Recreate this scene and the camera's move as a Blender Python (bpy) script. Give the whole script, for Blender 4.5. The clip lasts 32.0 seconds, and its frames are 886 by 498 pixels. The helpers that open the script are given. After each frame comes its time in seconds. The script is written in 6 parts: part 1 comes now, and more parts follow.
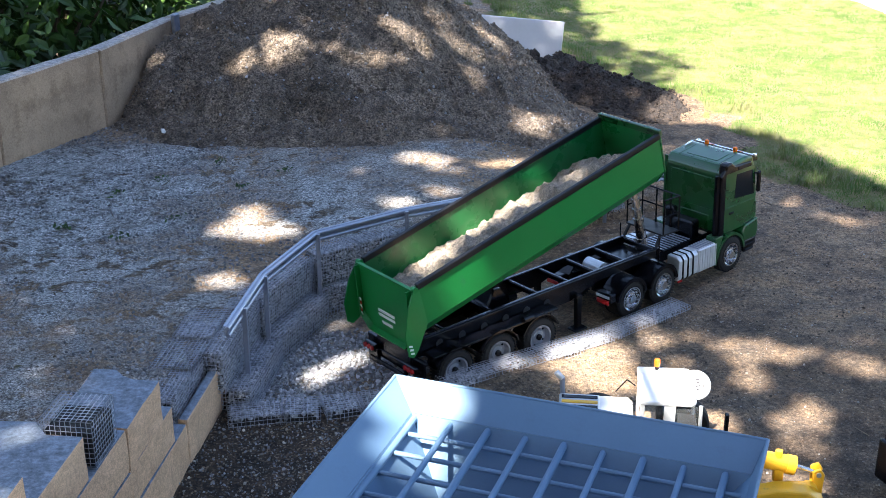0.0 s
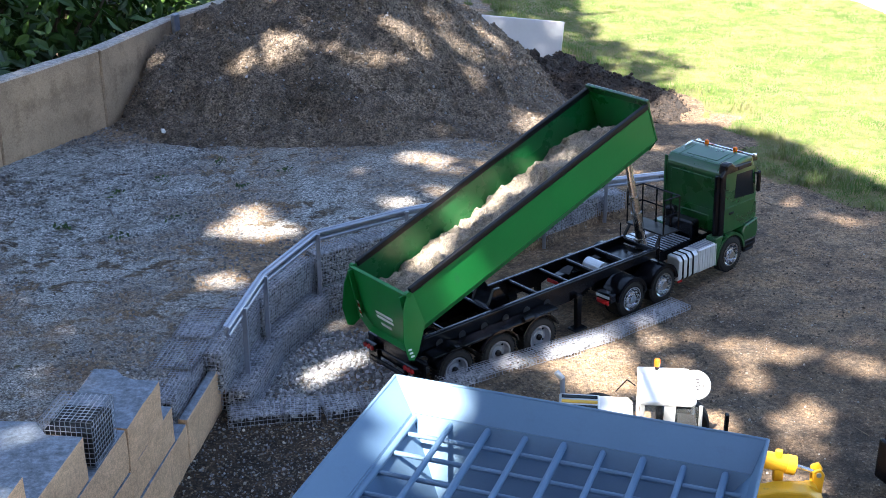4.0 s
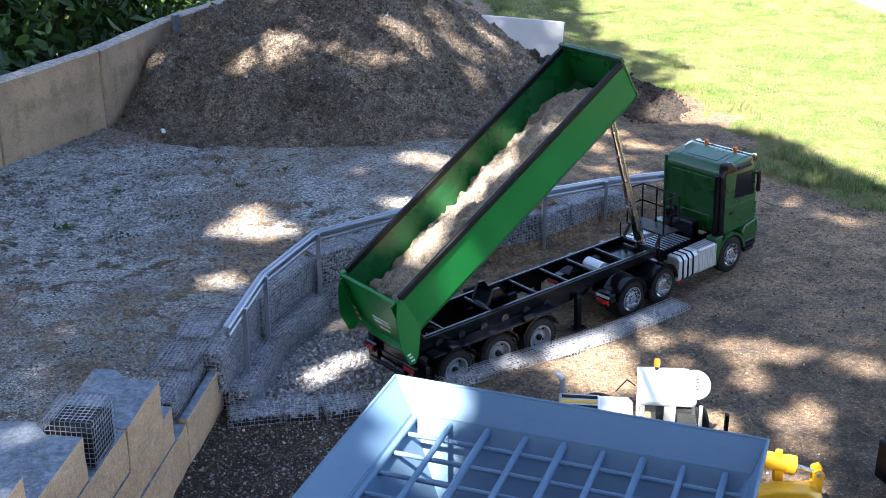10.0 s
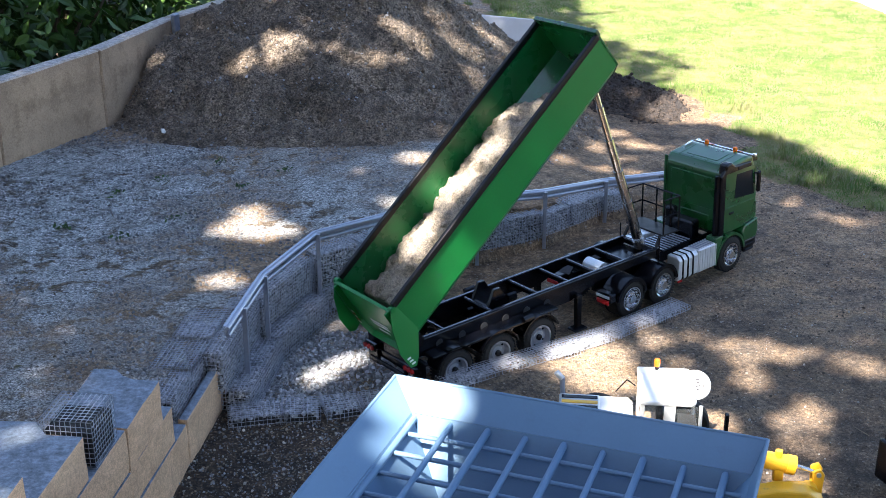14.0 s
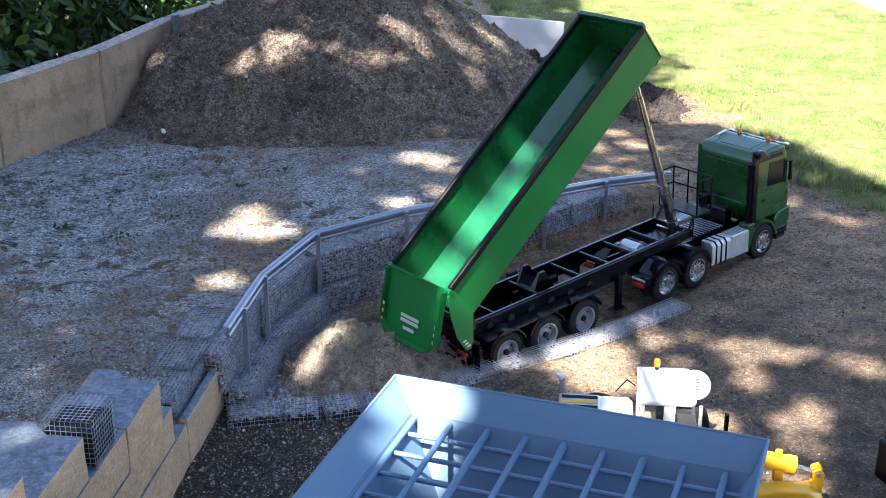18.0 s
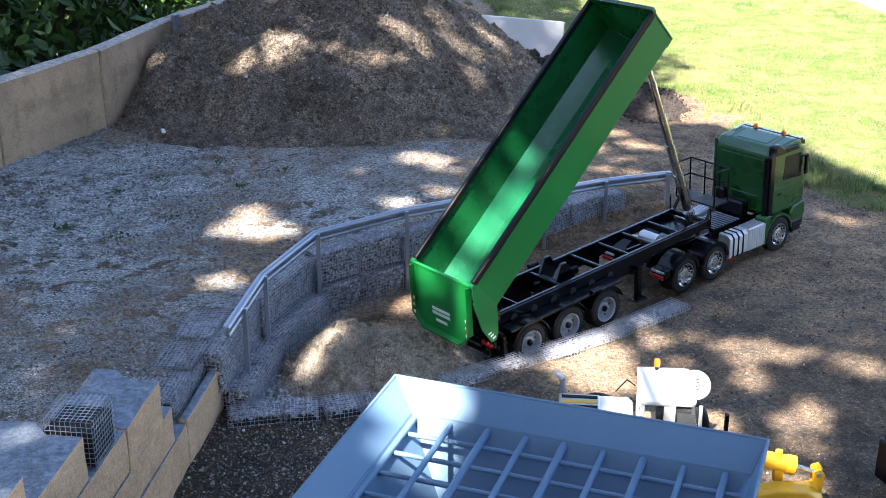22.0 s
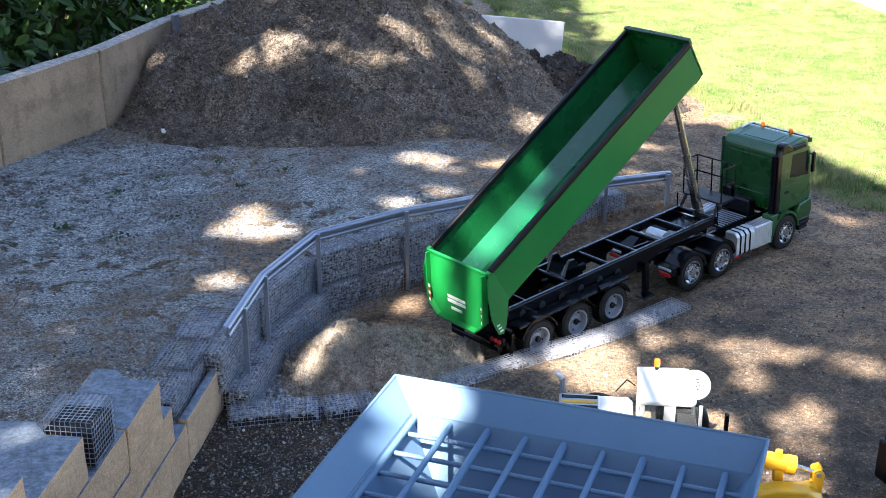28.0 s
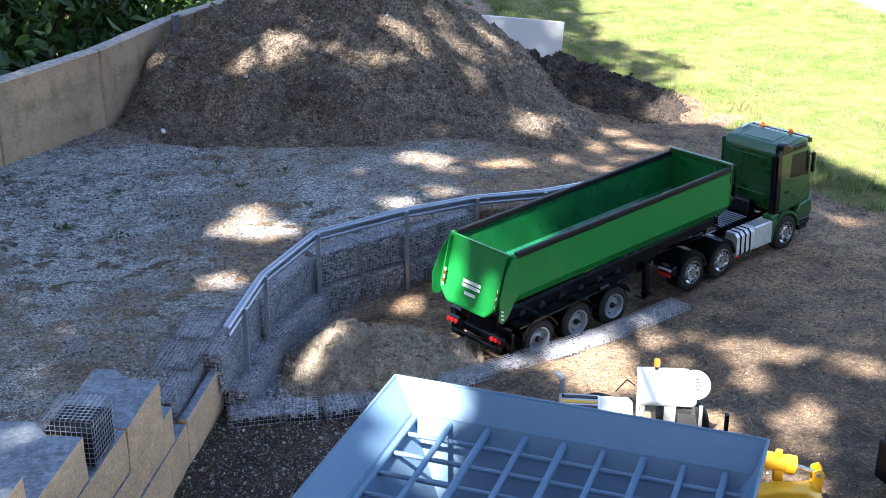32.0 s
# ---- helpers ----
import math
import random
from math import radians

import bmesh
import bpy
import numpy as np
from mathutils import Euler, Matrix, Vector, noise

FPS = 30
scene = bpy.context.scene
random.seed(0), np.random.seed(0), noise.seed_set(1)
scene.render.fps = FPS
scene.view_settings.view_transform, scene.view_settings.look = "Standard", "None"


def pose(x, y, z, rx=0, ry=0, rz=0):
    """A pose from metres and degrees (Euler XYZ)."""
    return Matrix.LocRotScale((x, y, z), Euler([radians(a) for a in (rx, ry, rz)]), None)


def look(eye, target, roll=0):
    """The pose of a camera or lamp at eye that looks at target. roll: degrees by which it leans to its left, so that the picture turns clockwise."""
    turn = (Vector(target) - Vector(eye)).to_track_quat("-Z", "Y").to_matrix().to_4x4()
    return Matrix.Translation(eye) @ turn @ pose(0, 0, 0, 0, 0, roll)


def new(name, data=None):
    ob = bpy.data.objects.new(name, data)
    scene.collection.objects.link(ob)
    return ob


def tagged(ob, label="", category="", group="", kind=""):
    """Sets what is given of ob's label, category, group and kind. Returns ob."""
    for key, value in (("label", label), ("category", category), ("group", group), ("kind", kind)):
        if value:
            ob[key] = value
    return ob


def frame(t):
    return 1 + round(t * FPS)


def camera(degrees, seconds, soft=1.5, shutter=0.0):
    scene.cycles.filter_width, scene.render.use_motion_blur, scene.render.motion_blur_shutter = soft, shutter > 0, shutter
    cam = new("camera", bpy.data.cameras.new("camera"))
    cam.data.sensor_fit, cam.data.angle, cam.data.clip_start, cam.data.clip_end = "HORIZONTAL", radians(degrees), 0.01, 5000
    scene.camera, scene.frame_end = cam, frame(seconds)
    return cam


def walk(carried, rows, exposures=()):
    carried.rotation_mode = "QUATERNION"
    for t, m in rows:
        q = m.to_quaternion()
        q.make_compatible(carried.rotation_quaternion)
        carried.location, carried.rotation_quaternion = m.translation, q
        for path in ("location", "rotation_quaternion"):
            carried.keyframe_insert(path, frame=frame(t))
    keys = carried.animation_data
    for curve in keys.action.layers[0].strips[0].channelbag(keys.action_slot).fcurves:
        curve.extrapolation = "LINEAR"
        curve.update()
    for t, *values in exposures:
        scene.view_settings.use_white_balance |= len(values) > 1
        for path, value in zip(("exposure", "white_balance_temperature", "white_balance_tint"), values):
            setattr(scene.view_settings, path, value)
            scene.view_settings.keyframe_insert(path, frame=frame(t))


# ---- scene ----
cam = camera(38.71, 32.0, soft=0.8)
EYE = Vector((0.0, 0.0, 1.1684))
VIEW = look(EYE, EYE + Vector((0.0, math.cos(0.393), -math.sin(0.393))))
walk(cam, [(0.0, VIEW), (32.0, VIEW)], exposures=[(0.0, 2.86, 6350, 13), (32.0, 2.86, 6350, 13)])

# ---- light: a clear sky and a high sun behind the camera, broken by added, unseen tree crowns ----
SUN_TO = Vector((-0.34, -0.50, 0.80)).normalized()
world = bpy.data.worlds.new("world")
scene.world = world
world.use_nodes = True
wn = world.node_tree.nodes
sky = wn.new("ShaderNodeTexSky")
sky.sky_type, sky.sun_disc = "NISHITA", False
sky.sun_elevation = math.asin(SUN_TO.z)
sky.sun_rotation = math.atan2(SUN_TO.x, SUN_TO.y)
wn["Background"].inputs[1].default_value = 0.070
world.node_tree.links.new(sky.outputs[0], wn["Background"].inputs[0])
sun = new("sun", bpy.data.lights.new("sun", "SUN"))
sun.data.energy, sun.data.angle, sun.data.color = 5.0, radians(0.53), (1.0, 0.93, 0.82)
sun.matrix_world = look(SUN_TO * 30.0, (0, 0, 0))


# ---- materials ----
def nodes_of(name):
    m = bpy.data.materials.new(name)
    m.use_nodes = True
    t = m.node_tree
    return m, t, t.nodes, t.nodes["Principled BSDF"]


def noise_node(t, scale, detail=4.0, rough=0.6, coord="Object"):
    tc = t.nodes.new("ShaderNodeTexCoord")
    n = t.nodes.new("ShaderNodeTexNoise")
    n.inputs["Scale"].default_value, n.inputs["Detail"].default_value, n.inputs["Roughness"].default_value = scale, detail, rough
    t.links.new(tc.outputs[coord], n.inputs["Vector"])
    return n


def ramp_node(t, fac, stops):
    r = t.nodes.new("ShaderNodeValToRGB")
    el = r.color_ramp.elements
    while len(el) < len(stops):
        el.new(0.5)
    for e, (p, c) in zip(el, stops):
        e.position, e.color = p, (*c, 1.0)
    t.links.new(fac, r.inputs[0])
    return r


def mix_node(t, fac, a, b, mode="MIX"):
    m = t.nodes.new("ShaderNodeMix")
    m.data_type, m.blend_type = "RGBA", mode
    for v, s in ((fac, m.inputs[0]), (a, m.inputs[6]), (b, m.inputs[7])):
        if hasattr(v, "links"):
            t.links.new(v, s)
        else:
            s.default_value = v if s == m.inputs[0] else (*v, 1.0)
    return m.outputs[2]


def bump_node(t, bsdf, height, strength, distance):
    b = t.nodes.new("ShaderNodeBump")
    b.inputs["Strength"].default_value, b.inputs["Distance"].default_value = strength, distance
    t.links.new(height, b.inputs["Height"])
    t.links.new(b.outputs[0], bsdf.inputs["Normal"])


def shade(c, k):
    return tuple(min(1.0, v * k) for v in c)


def mat(name, base, rough=0.6, metal=0.0, var=0.2, scale=25.0, bump=0.0, grain=400.0, dist=0.001, dirt=None, dirt_amount=0.0, coat=0.0, island=0.0, speck=0.0):
    m, t, n, p = nodes_of(name)
    big = noise_node(t, scale)
    col = ramp_node(t, big.outputs[0], [(0.25, shade(base, 1 - var)), (0.75, shade(base, 1 + var))]).outputs[0]
    fine = noise_node(t, grain, 3.0)
    if dirt:
        d = noise_node(t, scale * 2.3, 6.0, 0.7)
        edge = ramp_node(t, d.outputs[0], [(0.62 - 0.3 * dirt_amount, (0, 0, 0)), (0.8 - 0.25 * dirt_amount, (1, 1, 1))])
        col = mix_node(t, edge.outputs[0], col, dirt)
    grainy = ramp_node(t, fine.outputs[0], [(0.3, (1 - var * 0.7,) * 3), (0.7, (1.0,) * 3)]).outputs[0]
    col = mix_node(t, 1.0, col, grainy, "MULTIPLY")
    if speck:
        sp = noise_node(t, grain * 1.7, 2.0, 0.6)
        md = noise_node(t, grain * 0.35, 4.0, 0.7)
        a1 = ramp_node(t, sp.outputs[0], [(0.36, (1 - speck,) * 3), (0.5, (1.0,) * 3), (0.64, (1 + speck * 0.9,) * 3)]).outputs[0]
        a2 = ramp_node(t, md.outputs[0], [(0.36, (1 - speck * 0.7,) * 3), (0.6, (1 + speck * 0.3,) * 3)]).outputs[0]
        col = mix_node(t, 1.0, mix_node(t, 1.0, col, a1, "MULTIPLY"), a2, "MULTIPLY")
    if island:
        g = t.nodes.new("ShaderNodeNewGeometry")
        hue = ramp_node(t, g.outputs["Random Per Island"], [(0.0, (1 - island,) * 3), (0.8, (1.0,) * 3), (1.0, (1 + island * 0.8,) * 3)]).outputs[0]
        col = mix_node(t, 1.0, col, hue, "MULTIPLY")
    t.links.new(col, p.inputs["Base Color"])
    rr = ramp_node(t, big.outputs[0], [(0.2, (max(0.02, rough - 0.12),) * 3), (0.8, (min(1, rough + 0.1),) * 3)])
    t.links.new(rr.outputs[0], p.inputs["Roughness"])
    p.inputs["Metallic"].default_value = metal
    p.inputs["Coat Weight"].default_value = coat
    if bump:
        bump_node(t, p, fine.outputs[0], bump, dist)
    return m


M = {}
M["green"] = mat("green_paint", (0.007, 0.175, 0.036), 0.40, 0, 0.07, 14, 0.04, 300, 0.0005, (0.02, 0.15, 0.05), 0.03, coat=0.1)
# tub inside: same green painted darker, for the shade in there
M["green_in"] = mat("worn_shaded_green_paint", (0.006, 0.120, 0.032), 0.30, 0, 0.14, 22, 0.06, 260, 0.0006, (0.03, 0.13, 0.055), 0.06)
# tub floor: green darkened and tinted blue, for shade and the sky's sheen
M["green_floor"] = mat("scoured_sky_tint_green_paint", (0.008, 0.120, 0.052), 0.26, 0.0, 0.22, 9, 0.05, 240, 0.0006, (0.03, 0.16, 0.10), 0.16, coat=0.25)
M["cab"] = mat("cab_green_paint", (0.006, 0.066, 0.015), 0.30, 0, 0.08, 14, 0.0, 300, dirt=(0.03, 0.08, 0.03), dirt_amount=0.03, coat=0.35)
M["black"] = mat("black_paint", (0.0030, 0.0034, 0.0056), 0.20, 0, 0.3, 30, 0.04, 300, dirt=(0.018, 0.016, 0.014), dirt_amount=0.03)
M["rubber_edge"] = mat("black_rubber", (0.003, 0.003, 0.004), 0.5, 0, 0.3, 40, 0.1, 300)
# lighter steel that paints sky highlights along the frame's edges
M["black_edge"] = mat("highlight_black_steel", (0.040, 0.046, 0.066), 0.26, 0.3, 0.3, 40, 0.04, 300, coat=0.4)
M["tyre"] = mat("tyre_rubber", (0.010, 0.0095, 0.0095), 0.75, 0, 0.25, 60, 0.25, 500, 0.001, (0.05, 0.042, 0.034), 0.2)
M["chrome"] = mat("polished_metal", (0.78, 0.79, 0.80), 0.16, 1.0, 0.06, 40, 0.02, 300)
M["rim"] = mat("silver_rim", (0.30, 0.32, 0.36), 0.38, 0.35, 0.1, 60, 0.05, 400)
M["alu"] = mat("silver_plate", (0.60, 0.62, 0.64), 0.42, 0.5, 0.1, 30, 0.06, 300)
M["steel"] = mat("grey_rod_steel", (0.62, 0.59, 0.54), 0.24, 1.0, 0.15, 30, 0.04, 300)
M["glass"] = mat("dark_window", (0.012, 0.015, 0.018), 0.08, 0, 0.1, 20)
M["glass"].node_tree.nodes["Principled BSDF"].inputs["Specular IOR Level"].default_value = 0.12
M["amber"] = mat("amber_lens", (0.80, 0.16, 0.01), 0.25, 0, 0.1, 60)
M["tan"] = mat("tan_plastic", (0.42, 0.27, 0.16), 0.6, 0, 0.1, 40)
M["pane"] = mat("clear_pane", (0.8, 0.85, 0.85), 0.05, 0, 0.02, 10)
M["pane"].node_tree.nodes["Principled BSDF"].inputs["Transmission Weight"].default_value = 0.95
M["red"] = mat("red_lens", (0.45, 0.015, 0.015), 0.25, 0, 0.1, 60)
M["white"] = mat("white_paint", (0.78, 0.78, 0.76), 0.4, 0, 0.05, 20, 0.04, 300)
M["green"].node_tree.nodes["Principled BSDF"].inputs["Specular IOR Level"].default_value = 0.25
for k in ("black", "tyre", "rubber_edge"):
    M[k].node_tree.nodes["Principled BSDF"].inputs["Specular IOR Level"].default_value = 0.3
M["print"] = mat("white_print", (0.72, 0.74, 0.72), 0.6, 0, 0.08, 60)
M["dark_print"] = mat("dark_print", (0.03, 0.03, 0.035), 0.6, 0, 0.1, 60)
M["hopper"] = mat("blue_grey_steel_paint", (0.112, 0.196, 0.300), 0.50, 0, 0.05, 9, 0.06, 220, 0.0006, (0.105, 0.175, 0.27), 0.10)
M["hopper"].node_tree.nodes["Principled BSDF"].inputs["Specular IOR Level"].default_value = 0.25
M["yellow"] = mat("yellow_paint", (0.78, 0.42, 0.02), 0.4, 0, 0.08, 20, 0.05, 300, dirt=(0.4, 0.25, 0.06), dirt_amount=0.1)
M["zinc"] = mat("galvanised_metal", (0.34, 0.37, 0.44), 0.36, 0.55, 0.15, 50, 0.1, 300)
M["wire"] = mat("galvanised_wire", (0.42, 0.45, 0.52), 0.45, 0.3, 0.15, 50)
M["concrete"] = mat("concrete", (0.62, 0.405, 0.245), 0.85, 0, 0.16, 14, 0.2, 420, 0.0010, (0.44, 0.27, 0.155), 0.22, speck=0.30)


def skylit_top(m, grey):
    """Paints skylight as noise-broken grey on the level faces of a cast block."""
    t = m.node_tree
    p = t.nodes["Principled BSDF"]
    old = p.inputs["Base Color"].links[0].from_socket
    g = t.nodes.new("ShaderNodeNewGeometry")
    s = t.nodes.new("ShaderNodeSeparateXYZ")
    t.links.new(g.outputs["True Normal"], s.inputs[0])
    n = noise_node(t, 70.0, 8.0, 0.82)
    sky_tint = ramp_node(t, n.outputs[0], [(0.34, shade(grey, 0.42)), (0.5, grey), (0.66, shade(grey, 1.75))]).outputs[0]
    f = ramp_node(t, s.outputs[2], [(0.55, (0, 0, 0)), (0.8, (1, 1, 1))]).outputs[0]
    t.links.new(mix_node(t, f, old, sky_tint), p.inputs["Base Color"])


# block tops coloured blue-grey to paint the skylight on them
skylit_top(M["concrete"], (0.155, 0.185, 0.225))
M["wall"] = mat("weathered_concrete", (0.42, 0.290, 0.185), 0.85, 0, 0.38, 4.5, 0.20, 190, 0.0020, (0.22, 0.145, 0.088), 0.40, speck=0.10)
# wall top coloured paler to paint the light on its edge
skylit_top(M["wall"], (0.37, 0.34, 0.31))
M["slab"] = mat("pale_board", (0.56, 0.57, 0.60), 0.6, 0, 0.06, 8, 0.1, 120)
M["pebble"] = mat("grey_pebbles", (0.44, 0.445, 0.465), 0.75, 0, 0.3, 40, 0.2, 500, 0.001, island=0.72)
M["gravel_stone"] = mat("gravel_stones", (0.26, 0.262, 0.27), 0.8, 0, 0.2, 60, 0.2, 500, 0.001, island=0.7)
M["pale_chip"] = mat("pale_stone_chips", (0.44, 0.41, 0.35), 0.85, 0, 0.2, 60, 0.2, 500, 0.001, island=0.6)
# dark colour that paints the shade in the gaps between pebbles
M["core"] = mat("gap_shade", (0.030, 0.027, 0.025), 0.9, 0, 0.3, 60, 0.4, 300, 0.003)
# solid dark colour for the insides of a basket and of holes
M["void"] = mat("dark_inside", (0.012, 0.013, 0.016), 0.9, 0, 0.4, 60, 0.4, 300, 0.003)
M["sand"] = mat("damp_sand", (0.36, 0.305, 0.24), 0.92, 0, 0.25, 24, 1.0, 220, 0.008, (0.20, 0.165, 0.12), 0.3, speck=0.40)
M["soil"] = mat("pile_soil", (0.205, 0.163, 0.124), 0.92, 0, 0.45, 6, 1.0, 130, 0.022, (0.05, 0.038, 0.027), 0.45, speck=0.68)
M["litter"] = mat("dry_leaves", (0.17, 0.125, 0.075), 0.8, 0, 0.3, 40, island=0.7)
M["mulch"] = mat("dark_humus", (0.038, 0.027, 0.020), 0.95, 0, 0.3, 12, 1.0, 110, 0.014, speck=0.8)
M["clod"] = mat("soil_clods", (0.175, 0.132, 0.095), 0.92, 0, 0.25, 30, 0.6, 300, 0.003, island=0.7)
M["bark"] = mat("bark", (0.12, 0.09, 0.065), 0.9, 0, 0.3, 14, 0.8, 60, 0.01)


def leaf_material(name, base, trans):
    m, t, n, p = nodes_of(name)
    g = t.nodes.new("ShaderNodeNewGeometry")
    col = ramp_node(t, g.outputs["Random Per Island"], [(0.0, shade(base, 0.55)), (0.6, base), (1.0, (base[0] * 1.9, base[1] * 1.5, base[2] * 1.2))]).outputs[0]
    f = noise_node(t, 60.0)
    v = ramp_node(t, f.outputs[0], [(0.3, (0.8,) * 3), (0.7, (1.0,) * 3)]).outputs[0]
    col = mix_node(t, 1.0, col, v, "MULTIPLY")
    t.links.new(col, p.inputs["Base Color"])
    p.inputs["Roughness"].default_value = 0.5
    tr = n.new("ShaderNodeBsdfTranslucent")
    t.links.new(col, tr.inputs[0])
    mx = n.new("ShaderNodeMixShader")
    mx.inputs[0].default_value = trans
    t.links.new(p.outputs[0], mx.inputs[1])
    t.links.new(tr.outputs[0], mx.inputs[2])
    t.links.new(mx.outputs[0], n["Material Output"].inputs[0])
    return m


M["leaf"] = leaf_material("shrub_leaves", (0.036, 0.092, 0.016), 0.25)
M["crown"] = leaf_material("tree_leaves", (0.045, 0.10, 0.025), 0.12)


def grass_material():
    m, t, n, p = nodes_of("grass_blades")
    g = n.new("ShaderNodeNewGeometry")
    wide, close = noise_node(t, 2.6, 4), noise_node(t, 9.0, 5, 0.65)
    fresh = ramp_node(t, close.outputs[0], [(0.34, (0.045, 0.125, 0.009)), (0.50, (0.090, 0.175, 0.017)), (0.64, (0.165, 0.205, 0.042))]).outputs[0]
    dry = ramp_node(t, close.outputs[0], [(0.34, (0.090, 0.165, 0.022)), (0.5, (0.155, 0.205, 0.045)), (0.64, (0.27, 0.245, 0.100))]).outputs[0]
    f = ramp_node(t, wide.outputs[0], [(0.40, (0, 0, 0)), (0.60, (1, 1, 1))]).outputs[0]
    col = mix_node(t, f, fresh, dry)
    v = ramp_node(t, g.outputs["Random Per Island"], [(0.0, (0.90,) * 3), (1.0, (1.06,) * 3)]).outputs[0]
    col = mix_node(t, 1.0, col, v, "MULTIPLY")
    t.links.new(col, p.inputs["Base Color"])
    p.inputs["Roughness"].default_value = 0.6
    lift = n.new("ShaderNodeVectorMath")
    lift.operation = "MULTIPLY_ADD"
    lift.inputs[1].default_value, lift.inputs[2].default_value = (0.25, 0.25, 0.25), (0.0, 0.0, 1.0)
    t.links.new(g.outputs["Normal"], lift.inputs[0])
    unit = n.new("ShaderNodeVectorMath")
    unit.operation = "NORMALIZE"
    t.links.new(lift.outputs[0], unit.inputs[0])
    t.links.new(unit.outputs[0], p.inputs["Normal"])
    tr = n.new("ShaderNodeBsdfTranslucent")
    t.links.new(col, tr.inputs[0])
    mx = n.new("ShaderNodeMixShader")
    mx.inputs[0].default_value = 0.25
    t.links.new(p.outputs[0], mx.inputs[1])
    t.links.new(tr.outputs[0], mx.inputs[2])
    t.links.new(mx.outputs[0], n["Material Output"].inputs[0])
    return m


M["grass"] = grass_material()


def ground_material():
    m, t, n, p = nodes_of("yard_ground")
    at = n.new("ShaderNodeAttribute")
    at.attribute_name = "cover"
    sep = n.new("ShaderNodeSeparateColor")
    t.links.new(at.outputs["Color"], sep.inputs[0])
    big, mid, fine, tiny = noise_node(t, 2.6, 5), noise_node(t, 17, 5, 0.7), noise_node(t, 120, 4, 0.7), noise_node(t, 420, 3, 0.7)
    weeds = noise_node(t, 34, 3, 0.6)
    vor = n.new("ShaderNodeTexVoronoi")
    vor.inputs["Scale"].default_value = 290.0
    tc = n.new("ShaderNodeTexCoord")
    t.links.new(tc.outputs["Object"], vor.inputs["Vector"])
    vsep = n.new("ShaderNodeSeparateColor")
    t.links.new(vor.outputs["Color"], vsep.inputs[0])
    # crushed pale gravel with soil showing through
    grav = ramp_node(t, vsep.outputs[0], [(0.0, (0.10, 0.11, 0.12)), (0.3, (0.40, 0.425, 0.43)), (0.8, (0.55, 0.58, 0.585)), (1.0, (0.80, 0.82, 0.82))]).outputs[0]
    brown = ramp_node(t, fine.outputs[0], [(0.3, (0.040, 0.031, 0.021)), (0.7, (0.175, 0.140, 0.102))]).outputs[0]
    brown = mix_node(t, 1.0, brown, ramp_node(t, vsep.outputs[0], [(0.0, (0.45,) * 3), (0.7, (1.1,) * 3), (1.0, (2.2,) * 3)]).outputs[0], "MULTIPLY")
    patch = ramp_node(t, mid.outputs[0], [(0.505, (0, 0, 0)), (0.575, (1, 1, 1))]).outputs[0]
    bpatch = ramp_node(t, big.outputs[0], [(0.40, (0.25,) * 3), (0.58, (1, 1, 1))]).outputs[0]
    half = mix_node(t, 1.0, patch, bpatch, "MULTIPLY")
    grav = mix_node(t, half, grav, brown)
    weed = ramp_node(t, weeds.outputs[0], [(0.67, (0, 0, 0)), (0.73, (1, 1, 1))]).outputs[0]
    grav = mix_node(t, weed, grav, (0.06, 0.085, 0.03))
    bits = noise_node(t, 75, 4, 0.75)
    grav = mix_node(t, ramp_node(t, bits.outputs[0], [(0.61, (0, 0, 0)), (0.65, (1, 1, 1))]).outputs[0], grav, (0.030, 0.024, 0.018))
    # packed brown soil: broad damp and dry areas, few stones
    soil = ramp_node(t, fine.outputs[0], [(0.30, (0.125, 0.086, 0.055)), (0.5, (0.245, 0.174, 0.110)), (0.70, (0.395, 0.292, 0.192))]).outputs[0]
    bigr = ramp_node(t, big.outputs[0], [(0.34, (0.58, 0.55, 0.52)), (0.64, (1.28, 1.25, 1.21))]).outputs[0]
    soil = mix_node(t, 1.0, soil, bigr, "MULTIPLY")
    midr = ramp_node(t, mid.outputs[0], [(0.36, (0.42, 0.40, 0.38)), (0.49, (0.98, 0.97, 0.96)), (0.66, (1.5, 1.42, 1.32))]).outputs[0]
    soil = mix_node(t, 1.0, soil, midr, "MULTIPLY")
    chip = ramp_node(t, vsep.outputs[2], [(0.972, (0, 0, 0)), (0.98, (1, 1, 1))]).outputs[0]
    soil = mix_node(t, chip, soil, (0.34, 0.29, 0.235))
    dark = ramp_node(t, vsep.outputs[1], [(0.0, (0.018, 0.013, 0.009)), (0.85, (0.070, 0.049, 0.033)), (1.0, (0.25, 0.20, 0.145))]).outputs[0]
    dark = mix_node(t, 1.0, dark, ramp_node(t, mid.outputs[0], [(0.38, (0.5, 0.48, 0.46)), (0.62, (1.7, 1.6, 1.5))]).outputs[0], "MULTIPLY")
    turf = ramp_node(t, mid.outputs[0], [(0.35, (0.11, 0.155, 0.032)), (0.6, (0.25, 0.215, 0.10))]).outputs[0]
    speck = ramp_node(t, tiny.outputs[0], [(0.37, (0.72, 0.70, 0.68)), (0.5, (1.0, 1.0, 1.0)), (0.63, (1.15, 1.14, 1.12))]).outputs[0]
    soil = mix_node(t, 1.0, soil, speck, "MULTIPLY")
    grav = mix_node(t, 1.0, grav, ramp_node(t, tiny.outputs[0], [(0.37, (0.40, 0.39, 0.38)), (0.5, (1.0, 1.0, 1.0)), (0.63, (1.45, 1.44, 1.42))]).outputs[0], "MULTIPLY")
    # noise contrast that paints shaded crevices between crumbs into the colour
    crumb = noise_node(t, 105, 6, 0.80)
